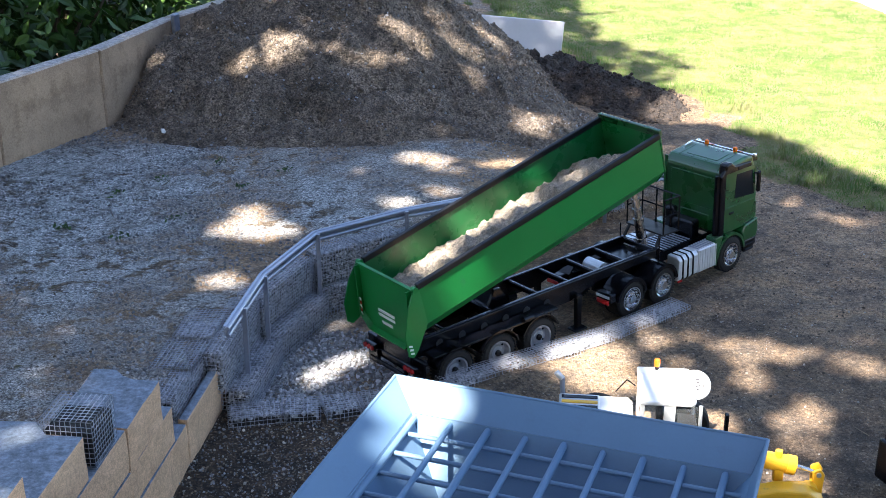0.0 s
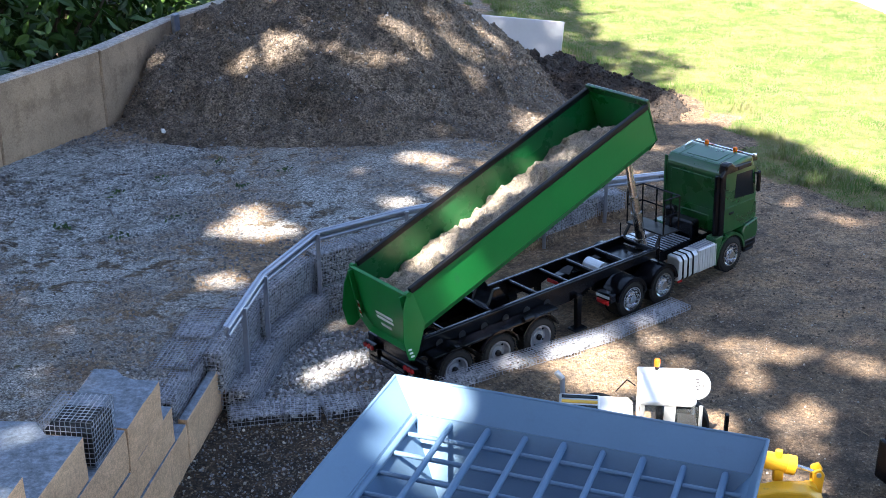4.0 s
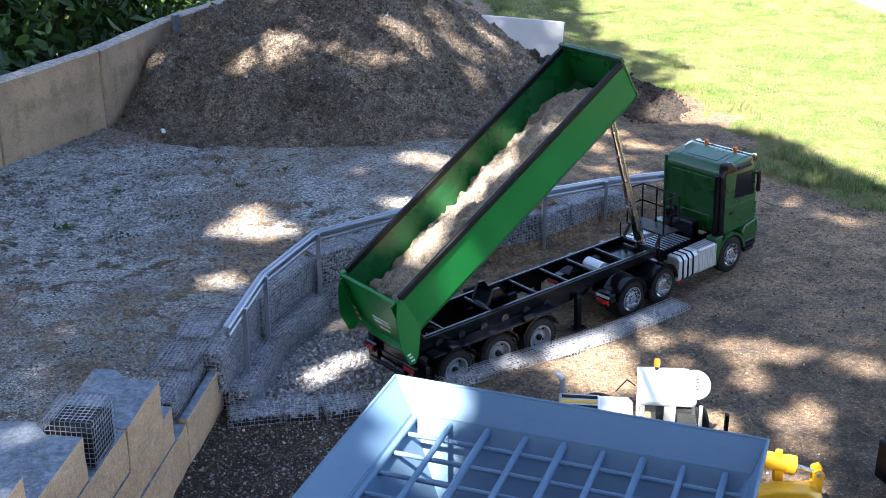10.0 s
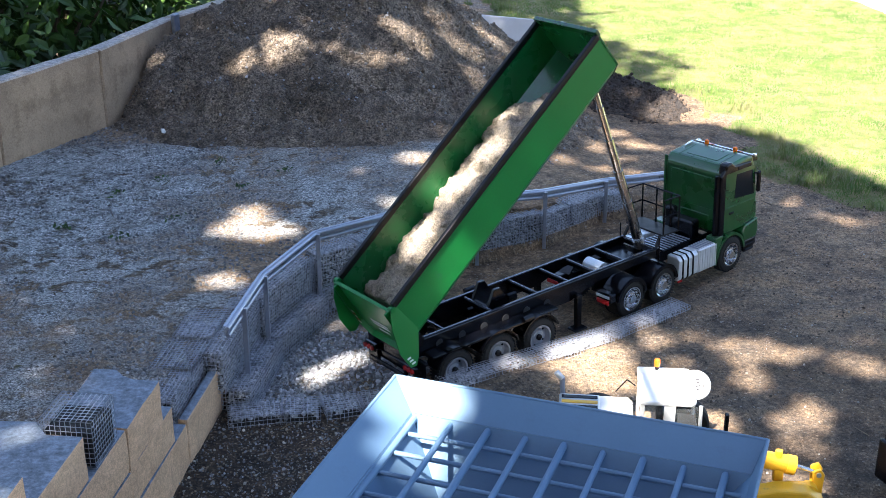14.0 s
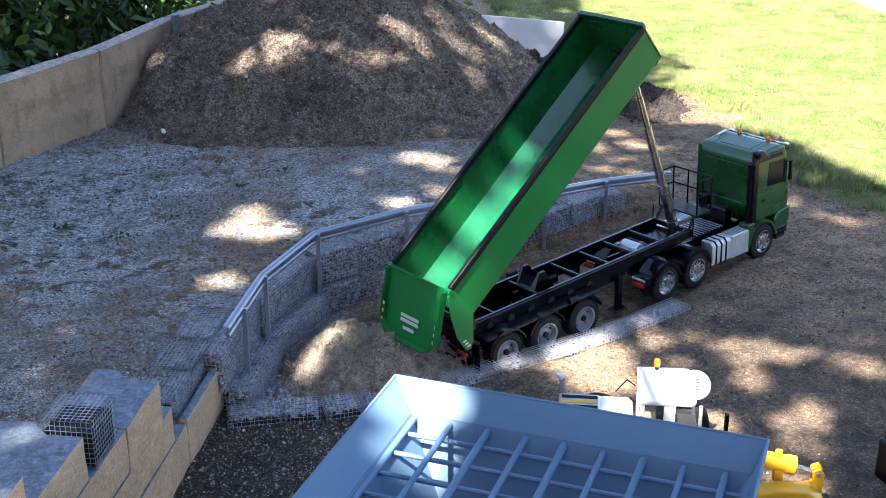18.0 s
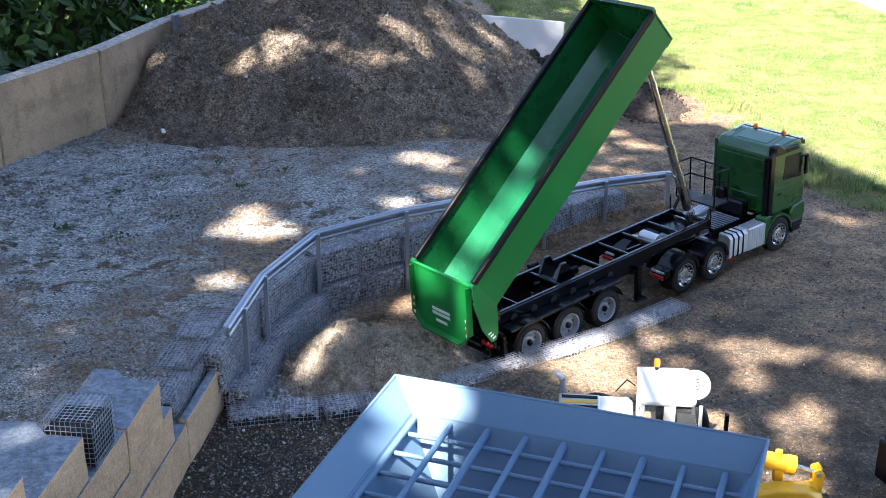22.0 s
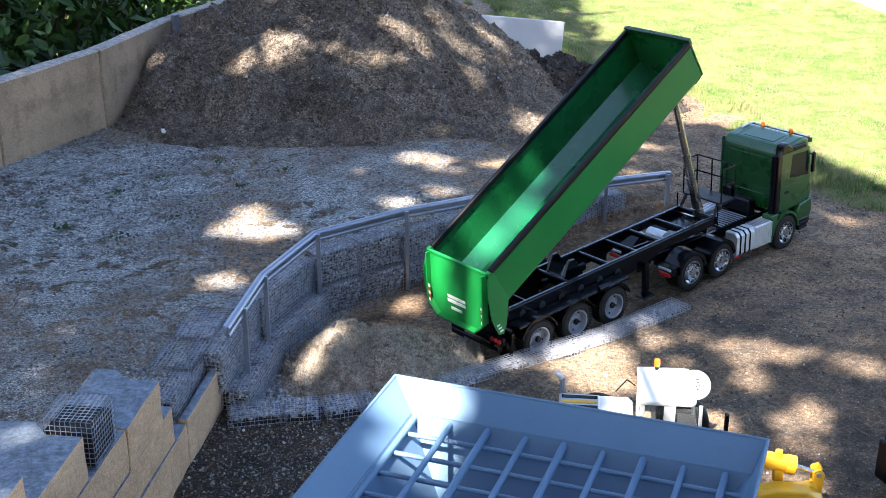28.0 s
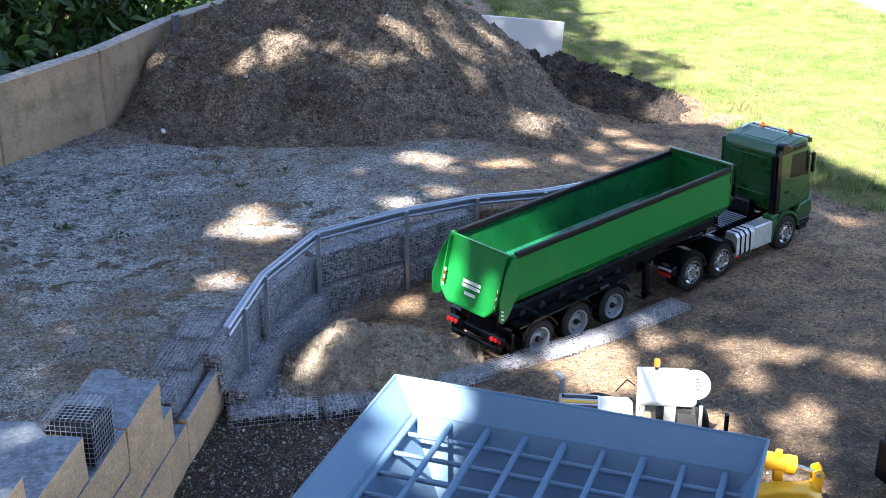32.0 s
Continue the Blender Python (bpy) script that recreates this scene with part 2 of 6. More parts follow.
    crevice_shade = ramp_node(t, crumb.outputs[0], [(0.39, (0.58, 0.57, 0.56)), (0.50, (1.0, 1.0, 1.0)), (0.62, (1.35, 1.33, 1.30))]).outputs[0]
    col = mix_node(t, 1.0, mix_node(t, sep.outputs[0], soil, grav), crevice_shade, "MULTIPLY")
    col = mix_node(t, sep.outputs[2], col, dark)
    col = mix_node(t, sep.outputs[1], col, turf)
    t.links.new(col, p.inputs["Base Color"])
    p.inputs["Roughness"].default_value = 0.92
    h = n.new("ShaderNodeMath")
    h.operation = "ADD"
    stony = n.new("ShaderNodeMath")
    stony.operation = "MULTIPLY"
    t.links.new(vor.outputs["Distance"], stony.inputs[0])
    t.links.new(sep.outputs[0], stony.inputs[1])
    t.links.new(fine.outputs[0], h.inputs[0])
    t.links.new(stony.outputs[0], h.inputs[1])
    h2 = n.new("ShaderNodeMath")
    h2.operation = "ADD"
    t.links.new(h.outputs[0], h2.inputs[0])
    t.links.new(tiny.outputs[0], h2.inputs[1])
    bump_node(t, p, h2.outputs[0], 1.0, 0.009)
    return m


M["ground"] = ground_material()


# ---- building helpers ----
def part(name, bm, material, parent=None, label="", m=None, smooth=False):
    data = bpy.data.meshes.new(name)
    if smooth:
        for f in bm.faces:
            f.smooth = True
    bm.to_mesh(data)
    bm.free()
    data.materials.append(material)
    ob = new(name, data)
    ob.parent = parent
    if m is not None:
        ob.matrix_basis = m
    return tagged(ob, label)


def share(name, data, parent, m, label=""):
    ob = new(name, data)
    ob.parent = parent
    ob.matrix_basis = m
    return tagged(ob, label)


def thing(name, m, label, category, group="", kind=""):
    ob = new(name)
    ob.empty_display_size = 0.05
    ob.matrix_basis = m
    return tagged(ob, label, category, group, kind)


def solid(name, V, F, material, parent=None, m=None, smooth=False):
    data = bpy.data.meshes.new(name)
    data.from_pydata(V.tolist() if hasattr(V, "tolist") else V, [], F.tolist() if hasattr(F, "tolist") else F)
    data.materials.append(material)
    if smooth:
        data.shade_smooth()
    ob = new(name, data)
    ob.parent = parent
    if m is not None:
        ob.matrix_basis = m
    return ob


def box(bm, c, s, bevel=0.0, m=None, seg=1):
    made = bmesh.ops.create_cube(bm, size=1.0, matrix=Matrix.Translation(c) @ Matrix.Diagonal((*s, 1.0)))["verts"]
    if bevel:
        edges = list({e for v in made for e in v.link_edges})
        r = bmesh.ops.bevel(bm, geom=edges, offset=bevel, segments=seg, affect="EDGES", profile=0.5)
        made = list({v for f in r["faces"] for v in f.verts} | {v for v in made if v.is_valid})
    if m is not None:
        bmesh.ops.transform(bm, matrix=m, verts=made)
    return made


def bar(bm, a, b, w, h=None, up=(0, 0, 1)):
    """A straight bar with a rectangular section between two points."""
    a, b, up = Vector(a), Vector(b), Vector(up)
    x = (b - a).normalized()
    y = up.cross(x).normalized()
    z = x.cross(y)
    h = h or w
    vs = [bm.verts.new(p + y * (w / 2 * i) + z * (h / 2 * j)) for p in (a, b) for i, j in ((-1, -1), (1, -1), (1, 1), (-1, 1))]
    for q in ((3, 2, 1, 0), (4, 5, 6, 7), (0, 1, 5, 4), (1, 2, 6, 5), (2, 3, 7, 6), (3, 0, 4, 7)):
        bm.faces.new([vs[i] for i in q])


def rod(bm, a, b, r, n=8, r2=None, caps=True):
    a, b = Vector(a), Vector(b)
    q = (b - a).to_track_quat("Z", "Y").to_matrix().to_4x4()
    return bmesh.ops.create_cone(bm, cap_ends=caps, segments=n, radius1=r, radius2=r if r2 is None else r2, depth=(b - a).length, matrix=Matrix.Translation((a + b) / 2) @ q)["verts"]


def prism(bm, poly, axis, a, b, bevel=0.0):
    """A polygon given in the two other axes, pushed from a to b along the axis."""
    def at(u, v, w):
        return {"x": (w, u, v), "y": (u, w, v), "z": (u, v, w)}[axis]
    lo = [bm.verts.new(at(u, v, a)) for u, v in poly]
    hi = [bm.verts.new(at(u, v, b)) for u, v in poly]
    faces = [bm.faces.new(lo), bm.faces.new(hi[::-1])]
    for i in range(len(poly)):
        j = (i + 1) % len(poly)
        faces.append(bm.faces.new((lo[j], lo[i], hi[i], hi[j])))
    bmesh.ops.recalc_face_normals(bm, faces=faces)
    if bevel:
        bmesh.ops.bevel(bm, geom=list({e for f in faces for e in f.edges}), offset=bevel, segments=2, affect="EDGES", profile=0.5)


def lathe(bm, profile, n=24, axis="y", ends=(True, True)):
    """Turns (radius, offset) pairs round an axis."""
    rings = []
    for r, o in profile:
        ring = []
        for i in range(n):
            c, s = math.cos(2 * math.pi * i / n), math.sin(2 * math.pi * i / n)
            ring.append(bm.verts.new({"y": (r * c, o, r * s), "z": (r * c, r * s, o), "x": (o, r * c, r * s)}[axis]))
        rings.append(ring)
    faces = []
    for p, q in zip(rings, rings[1:]):
        for i in range(n):
            j = (i + 1) % n
            faces.append(bm.faces.new((p[i], p[j], q[j], q[i])))
    for ring, on in zip((rings[0], rings[-1]), ends):
        if on:
            faces.append(bm.faces.new(ring))
    bmesh.ops.recalc_face_normals(bm, faces=faces)


def sheet(bm, poly, thick):
    """A thin plate from a planar polygon in space."""
    pts = [Vector(p) for p in poly]
    nrm = (pts[1] - pts[0]).cross(pts[2] - pts[0]).normalized() * (thick / 2)
    lo = [bm.verts.new(p - nrm) for p in pts]
    hi = [bm.verts.new(p + nrm) for p in pts]
    fs = [bm.faces.new(lo[::-1]), bm.faces.new(hi)]
    for i in range(len(pts)):
        j = (i + 1) % len(pts)
        fs.append(bm.faces.new((lo[i], lo[j], hi[j], hi[i])))
    bmesh.ops.recalc_face_normals(bm, faces=fs)


PHI = (1 + 5 ** 0.5) / 2
ICO_V = np.array([(-1, PHI, 0), (1, PHI, 0), (-1, -PHI, 0), (1, -PHI, 0), (0, -1, PHI), (0, 1, PHI), (0, -1, -PHI), (0, 1, -PHI), (PHI, 0, -1), (PHI, 0, 1), (-PHI, 0, -1), (-PHI, 0, 1)], float) / 1.902
ICO_F = np.array([(0, 11, 5), (0, 5, 1), (0, 1, 7), (0, 7, 10), (0, 10, 11), (1, 5, 9), (5, 11, 4), (11, 10, 2), (10, 7, 6), (7, 1, 8), (3, 9, 4), (3, 4, 2), (3, 2, 6), (3, 6, 8), (3, 8, 9), (4, 9, 5), (2, 4, 11), (6, 2, 10), (8, 6, 7), (9, 8, 1)])


def turns(rng, n):
    q = rng.normal(size=(n, 4))
    q /= np.linalg.norm(q, axis=1)[:, None]
    w, x, y, z = q.T
    return np.stack([np.stack([1 - 2 * (y * y + z * z), 2 * (x * y - z * w), 2 * (x * z + y * w)], -1), np.stack([2 * (x * y + z * w), 1 - 2 * (x * x + z * z), 2 * (y * z - x * w)], -1), np.stack([2 * (x * z - y * w), 2 * (y * z + x * w), 1 - 2 * (x * x + y * y)], -1)], 1)


def stones(P, R, rng, flat=0.7):
    """Angular stones at the points P with radii R: vertices and faces."""
    n = len(P)
    base = ICO_V[None] * (1 + rng.uniform(-0.22, 0.22, (n, 12, 1)))
    base = base * np.stack([rng.uniform(0.8, 1.25, n), rng.uniform(0.7, 1.0, n), rng.uniform(flat - 0.15, flat + 0.15, n)], -1)[:, None]
    V = np.einsum("nij,nkj->nki", turns(rng, n), base) * np.asarray(R)[:, None, None] + np.asarray(P)[:, None]
    F = ICO_F[None] + (12 * np.arange(n))[:, None, None]
    return V.reshape(-1, 3), F.reshape(-1, 3)


def step(a, b, x):
    u = np.clip((np.asarray(x, float) - a) / (b - a), 0, 1)
    return u * u * (3 - 2 * u)


_rg = np.random.default_rng(5)
_LAT = _rg.uniform(-1, 1, (64, 64))


def rough(x, y, cell):
    """Smooth value noise on a lattice of that cell."""
    u, v = np.asarray(x) / cell + 17.3, np.asarray(y) / cell + 41.7
    i, j = np.floor(u).astype(int), np.floor(v).astype(int)
    fu, fv = u - i, v - j
    fu, fv = fu * fu * (3 - 2 * fu), fv * fv * (3 - 2 * fv)
    g = lambda a, b: _LAT[a % 64, b % 64]
    return (g(i, j) * (1 - fu) + g(i + 1, j) * fu) * (1 - fv) + (g(i, j + 1) * (1 - fu) + g(i + 1, j + 1) * fu) * fv


def inside(poly, x, y):
    res = np.zeros(np.shape(x), bool)
    for (x0, y0), (x1, y1) in zip(poly, poly[1:] + poly[:1]):
        hit = ((y0 > y) != (y1 > y)) & (x < (x1 - x0) * (y - y0) / (y1 - y0 + 1e-12) + x0)
        res ^= hit
    return res


# ---- the lie of the land ----
FENCE = [(-0.384, 2.02), (-0.351, 2.257), (-0.267, 2.465), (-0.084, 2.608), (0.076, 2.737), (0.240, 2.828), (0.405, 2.985), (0.576, 3.075)]
STRIP = [(-0.015, 2.103), (0.145, 2.205), (0.318, 2.313), (0.492, 2.458)]
ROW = [(-0.397, 2.03), (-0.297, 2.05), (-0.157, 2.077), (-0.10, 2.086)]
PIT = FENCE + [(0.75, 2.75)] + STRIP[::-1] + ROW[::-1]
BLOCK_LINE = [(-0.45, 2.05), (-0.50, 1.86), (-0.53, 1.65), (-0.56, 1.35), (-0.60, 1.0)]
UPPER = [(-0.41, 2.05)] + [(x - 0.02, y + 0.03) for x, y in FENCE] + [(0.60, 3.2), (0.8, 3.6), (3, 9), (-9, 9), (-9, 0.2)] + BLOCK_LINE[::-1]


def plateau(x):
    return 0.12 - 0.088 * step(0.0, 0.62, x)


def land(x, y):
    x, y = np.asarray(x, float), np.asarray(y, float)
    low = 0.003 + 0.023 * step(-0.10, 0.10, x - 0.4 * (2.05 - y))
    z = np.where(inside(UPPER, x, y), plateau(x), low)
    z = np.where(inside(PIT, x, y), 0.031 * x - 0.006, z)
    far = step(0.3, 1.2, np.hypot(np.maximum(np.abs(x) - 1.5, 0), np.maximum(np.abs(y - 3.2) - 2.4, 0)))
    z = z * (1 - far) + 0.03 * far
    near_truck = np.clip(1.0 - 0.75 * inside(PIT, x, y), 0, 1)
    return z + (0.006 * rough(x, y, 0.22) + 0.0035 * rough(x, y, 0.07) + 0.002 * rough(x, y, 0.025)) * near_truck


# ---- ground ----
LAWN = [(-0.2, 6.5), (0.13, 5.21), (0.26, 4.85), (0.37, 4.62), (0.44, 4.44), (0.6, 4.21), (0.69, 4.11), (0.77, 4.02), (0.85, 3.98), (0.9, 3.85), (0.87, 3.62), (0.9, 3.38), (0.99, 3.18), (1.12, 3.01), (1.9, 2.55), (9, 1.0), (30, 3), (30, 30), (-0.2, 30)]


def ground_sheet():
    far = np.array([3.2, 4.5, 8, 18, 50, 130, 400.0])
    xs = np.concatenate([-far[::-1], np.arange(-1.7, 2.5, 0.0105), far])
    ys = np.concatenate([-far[::-1], np.arange(-2.4, 0.9, 0.3), np.arange(1.1, 5.3, 0.0105), np.arange(5.4, 8, 0.2), far[2:] + 2])
    X, Y = np.meshgrid(xs, ys, indexing="ij")
    Z = land(X, Y)
    nx, ny = X.shape
    V = np.stack([X, Y, Z], -1).reshape(-1, 3)
    i = np.arange(nx * ny).reshape(nx, ny)
    F = np.stack([i[:-1, :-1], i[1:, :-1], i[1:, 1:], i[:-1, 1:]], -1).reshape(-1, 4)
    ob = solid("ground", V, F, M["ground"], smooth=True)
    x, y = V[:, 0], V[:, 1]
    wob = 0.06 * rough(x, y, 0.14) + 0.05 * rough(x, y, 0.05)
    up, pit = inside(UPPER, x, y), inside(PIT, x, y)
    gravel = np.where(up, (1 - step(-0.25, 0.15, x + 1.6 * wob - 0.15 * (y - 2.8))) * (1 - 0.8 * step(3.16, 3.34, y + wob)) * (1 - 0.15 * (1 - step(2.40, 2.70, y + 2.5 * wob))), 0.06)
    gravel = gravel * np.clip(0.94 + 0.62 * rough(x, y, 0.33) + 0.45 * rough(x, y, 0.12) + 0.25 * rough(x, y, 0.05), 0.08, 1.0)
    gravel = np.where(pit, 0.75 * (1 - step(-0.32, -0.08, x + wob)), gravel)
    ww = 0.10 * rough(x, y, 0.16) + 0.09 * rough(x, y, 0.06)
    turf = inside(LAWN, x + ww - 0.006, y + ww * 0.8 - 0.006) * 1.0
    dark = np.where(~up & ~pit, 1 - step(-0.12, 0.12, x + wob), 0.0)
    dark = np.maximum(dark, 0.08 * step(0.1, 0.5, x) * step(2.6, 3.2, y) * up)
    # darker soil cover that paints in shade between the sun spots
    dark = np.maximum(dark, 0.6 * step(0.40, 0.62, x + 2 * wob) * (1 - step(2.05, 2.45, y + 2 * wob)) * ~up)
    c = np.ones((len(V), 4))
    c[:, 0], c[:, 1], c[:, 2] = gravel, turf, dark
    a = ob.data.color_attributes.new("cover", "FLOAT_COLOR", "POINT")
    a.data.foreach_set("color", c.ravel())
    return tagged(ob, "gravel yard with brown soil and a lawn beyond", "ground", kind="structure")


ground_sheet()
RNG = np.random.default_rng(11)


def scatter(name, n, x0, x1, y0, y1, keep, r0, r1, material, label, parent=None):
    x, y = RNG.uniform(x0, x1, n), RNG.uniform(y0, y1, n)
    k = keep(x, y)
    x, y = x[k], y[k]
    r = r0 + (r1 - r0) * RNG.random(len(x)) ** 3
    V, F = stones(np.stack([x, y, land(x, y) + r * 0.25], -1), r, RNG)
    ob = solid(name, V, F, material, parent)
    return tagged(ob, label, "gravel", kind="stuff")


scatter("gravel", 26000, -1.3, 0.35, 1.75, 3.45, lambda x, y: inside(UPPER, x, y) & (x < 0.1 + 0.3 * RNG.random(len(x))) & (rough(x, y, 0.12) + 0.6 * rough(x, y, 0.05) < 0.15), 0.0012, 0.0050, M["gravel_stone"], "loose grey crushed gravel lying on the yard")
scatter("gravel", 4600, -0.5, 0.1, 1.6, 2.05, lambda x, y: ~inside(UPPER, x, y) & ~inside(PIT, x, y), 0.0006, 0.0034, M["gravel_stone"], "small pale stones on dark soil")
scatter("gravel", 1300, -0.5, 0.1, 1.6, 2.05, lambda x, y: ~inside(UPPER, x, y) & ~inside(PIT, x, y), 0.0008, 0.0038, M["pale_chip"], "pale stone chips on the dark soil")
scatter("gravel", 420, 0.3, 1.2, 1.70, 2.9, lambda x, y: ~inside(UPPER, x, y) & ~inside(PIT, x, y) & ~inside(LAWN, x, y), 0.0010, 0.0034, M["pale_chip"], "scattered pale stone chips on the brown soil")
scatter("gravel", 9000, 0.05, 1.35, 1.70, 3.5, lambda x, y: ~inside(UPPER, x, y) & ~inside(PIT, x, y) & ~inside(LAWN, x, y), 0.0008, 0.0036, M["clod"], "small brown stones and crumbs on the soil")
scatter("ballast", 7500, -0.39, 0.06, 2.04, 2.5, lambda x, y: inside(PIT, x, y) & (x + 0.3 * (y - 2.2) < 0.02 - 0.1 * RNG.random(len(x))) & (y + 0.06 * RNG.random(len(x)) < 2.41), 0.0026, 0.0062, M["pebble"], "grey crushed ballast on the floor of the pit")


bm = bmesh.new()
prism(bm, [(1.835, 5.70), (1.915, 5.37), (2.6, 4.9), (4.5, 4.3), (5.5, 9.0), (1.9, 9.0)], "z", 0.0, 0.046)
tagged(part("path", bm, M["slab"]), "pale sunlit paving beyond the lawn", "path", kind="structure")


# ---- the concrete wall behind the yard ----
WALL = [(-1.75, 1.75), (-1.30, 2.73), (-1.127, 3.08), (-0.951, 3.44), (-0.826, 3.86), (-0.676, 4.17), (-0.45, 4.60)]
for k, ((x0, y0), (x1, y1)) in enumerate(zip(WALL, WALL[1:])):
    a, b = Vector((x0, y0, 0)), Vector((x1, y1, 0))
    d = (b - a).normalized()
    side = Vector((-d.y, d.x, 0))
    bm = bmesh.new()
    L = (b - a).length - 0.003
    box(bm, (L / 2, 0.0225, 0.125), (L, 0.045, 0.43), 0.004)
    bmesh.ops.subdivide_edges(bm, edges=[e for e in bm.edges if e.calc_length() > 0.1], cuts=6)
    for v in bm.verts:
        v.co += Vector((0, 1, 0.6)) * 0.0025 * noise.noise(v.co * 22 + Vector((k * 3, 0, 0)))
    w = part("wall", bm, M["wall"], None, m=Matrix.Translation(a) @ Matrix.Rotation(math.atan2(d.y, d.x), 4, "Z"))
    tagged(w, "low weathered concrete wall panel along the yard", "wall", "wall panels", "structure")
bm = bmesh.new()
box(bm, (0, 0, 0.17), (0.016, 0.03, 0.37), 0.003)
tagged(part("post", bm, M["zinc"], None, m=pose(-0.822, 3.845, 0, 0, 0, -20)), "grey metal post at a joint of the wall", "post")


# ---- the heaps behind ----
def beyond_wall(x, y):
    bad = np.zeros(np.shape(x), bool)
    for (x0, y0), (x1, y1) in zip(WALL, WALL[1:]):
        bad |= (y >= y0 - 1e-9) & (y < y1) & (x < x0 + (x1 - x0) * (y - y0) / (y1 - y0) + 0.012)
    return bad


def pile_top(x, y):
    r1 = np.hypot((x + 0.40) * np.where(x < -0.40, 1.0, 1.10), (y - 4.02))
    r2 = np.hypot((x - 0.02), (y - 3.66) * 0.95)
    h1 = 0.56 - 0.69 * np.sqrt(r1 * r1 + 0.006)
    edge = np.interp(y, [q[1] for q in WALL], [q[0] for q in WALL])
    h1 = np.minimum(h1, 0.155 + 0.85 * np.maximum(x - edge - 0.02, 0.0))
    h2 = 0.225 - 0.62 * np.sqrt(r2 * r2 + 0.02)
    h = np.maximum(h1, h2)
    lump = 0.03 * rough(x, y, 0.28) + 0.028 * rough(x, y, 0.1) + 0.017 * rough(x, y, 0.045) + 0.012 * rough(x, y, 0.022)
    return 0.115 + h + lump * step(-0.02, 0.1, h)


def heap_mesh(name, top, x0, x1, y0, y1, st, material, floor):
    xs, ys = np.arange(x0, x1, st), np.arange(y0, y1, st)
    X, Y = np.meshgrid(xs, ys, indexing="ij")
    Z = top(X, Y)
    i = np.arange(X.size).reshape(X.shape)
    good = (Z > floor(X, Y) - 0.03) & ~beyond_wall(X, Y)
    q = good[:-1, :-1] & good[1:, :-1] & good[1:, 1:] & good[:-1, 1:]
    F = np.stack([i[:-1, :-1], i[1:, :-1], i[1:, 1:], i[:-1, 1:]], -1)[q]
    used = np.unique(F)
    back = np.zeros(X.size, int)
    back[used] = np.arange(len(used))
    V = np.stack([X, Y, Z], -1).reshape(-1, 3)[used]
    return solid(name, V, back[F], material, smooth=True)


pile = tagged(heap_mesh("soil_pile", pile_top, -1.15, 0.75, 3.1, 5.0, 0.011, M["soil"], land), "tall heap of brown stony soil by the wall", "soil pile", kind="stuff")
px, py = RNG.uniform(-1.0, 0.5, 42000), RNG.uniform(3.15, 4.4, 42000)
k = (pile_top(px, py) > land(px, py) + 0.0) & ~beyond_wall(px, py)
px, py = px[k], py[k]
pr = 0.0012 + 0.0046 * RNG.random(len(px)) ** 5 + 0.0055 * (RNG.random(len(px)) > 0.988)
V, F = stones(np.stack([px, py, pile_top(px, py) + pr * 0.2], -1), pr, RNG)
tagged(solid("clods", V, F, M["clod"]), "clods and stones on the soil heap", "soil", kind="stuff")
k = RNG.random(len(px)) < 0.12
qx, qy = px[k] + 0.007, py[k] - 0.004
pr = 0.0012 + 0.0040 * RNG.random(len(qx)) ** 5
V, F = stones(np.stack([qx, qy, pile_top(qx, qy) + pr * 0.3], -1), pr, RNG)
tagged(solid("pebbles", V, F, M["gravel_stone"]), "small pale pebbles in the soil heap", "pebble", kind="stuff")


def mulch_top(x, y):
    """A ridge of crumbs that falls away from the board towards the lawn."""
    k = np.clip(((x - 0.30) * 0.36 + (y - 4.16) * -0.17) / (0.36 ** 2 + 0.17 ** 2), 0, 1)
    d = np.hypot(x - 0.30 - 0.36 * k, (y - 4.16 + 0.17 * k) * 0.72)
    h = 0.112 - 0.062 * k - 0.46 * np.sqrt(d * d + 0.0012)
    crumbs = 0.024 * rough(x, y, 0.09) + 0.020 * rough(x, y, 0.035) + 0.014 * rough(x, y, 0.018)
    return 0.045 + h + crumbs * step(-0.03, 0.04, h)


V, F = stones(np.array([(-0.77, 3.335, 0.135), (-0.69, 3.36, 0.14)]), np.array([0.012, 0.009]), RNG)
tagged(solid("stone", V, F, M["white"]), "pale stones at the foot of the soil heap", "stone", kind="stuff")
tagged(heap_mesh("humus_pile", mulch_top, 0.0, 0.95, 3.3, 4.4, 0.011, M["mulch"], land), "low heap of dark crumbly humus", "soil pile", kind="stuff")
hx, hy = RNG.uniform(0.10, 0.85, 5200), RNG.uniform(3.62, 4.42, 5200)
k = mulch_top(hx, hy) > land(hx, hy) - 0.012 * RNG.random(5200)
hx, hy = hx[k], hy[k]
hr = 0.0018 + 0.0065 * RNG.random(len(hx)) ** 4
V, F = stones(np.stack([hx, hy, np.maximum(mulch_top(hx, hy), land(hx, hy)) + hr * 0.3], -1), hr, RNG)
tagged(solid("humus_crumbs", V, F, M["mulch"]), "dark crumbs on and round the humus heap", "soil", kind="stuff")
bm = bmesh.new()
box(bm, (0, 0, 0.09), (0.42, 0.012, 0.26), 0.002)
tagged(part("board", bm, M["slab"], None, m=pose(0.205, 4.44, -0.005, -6, 5, 0)), "pale grey board standing upright on the grass", "board")


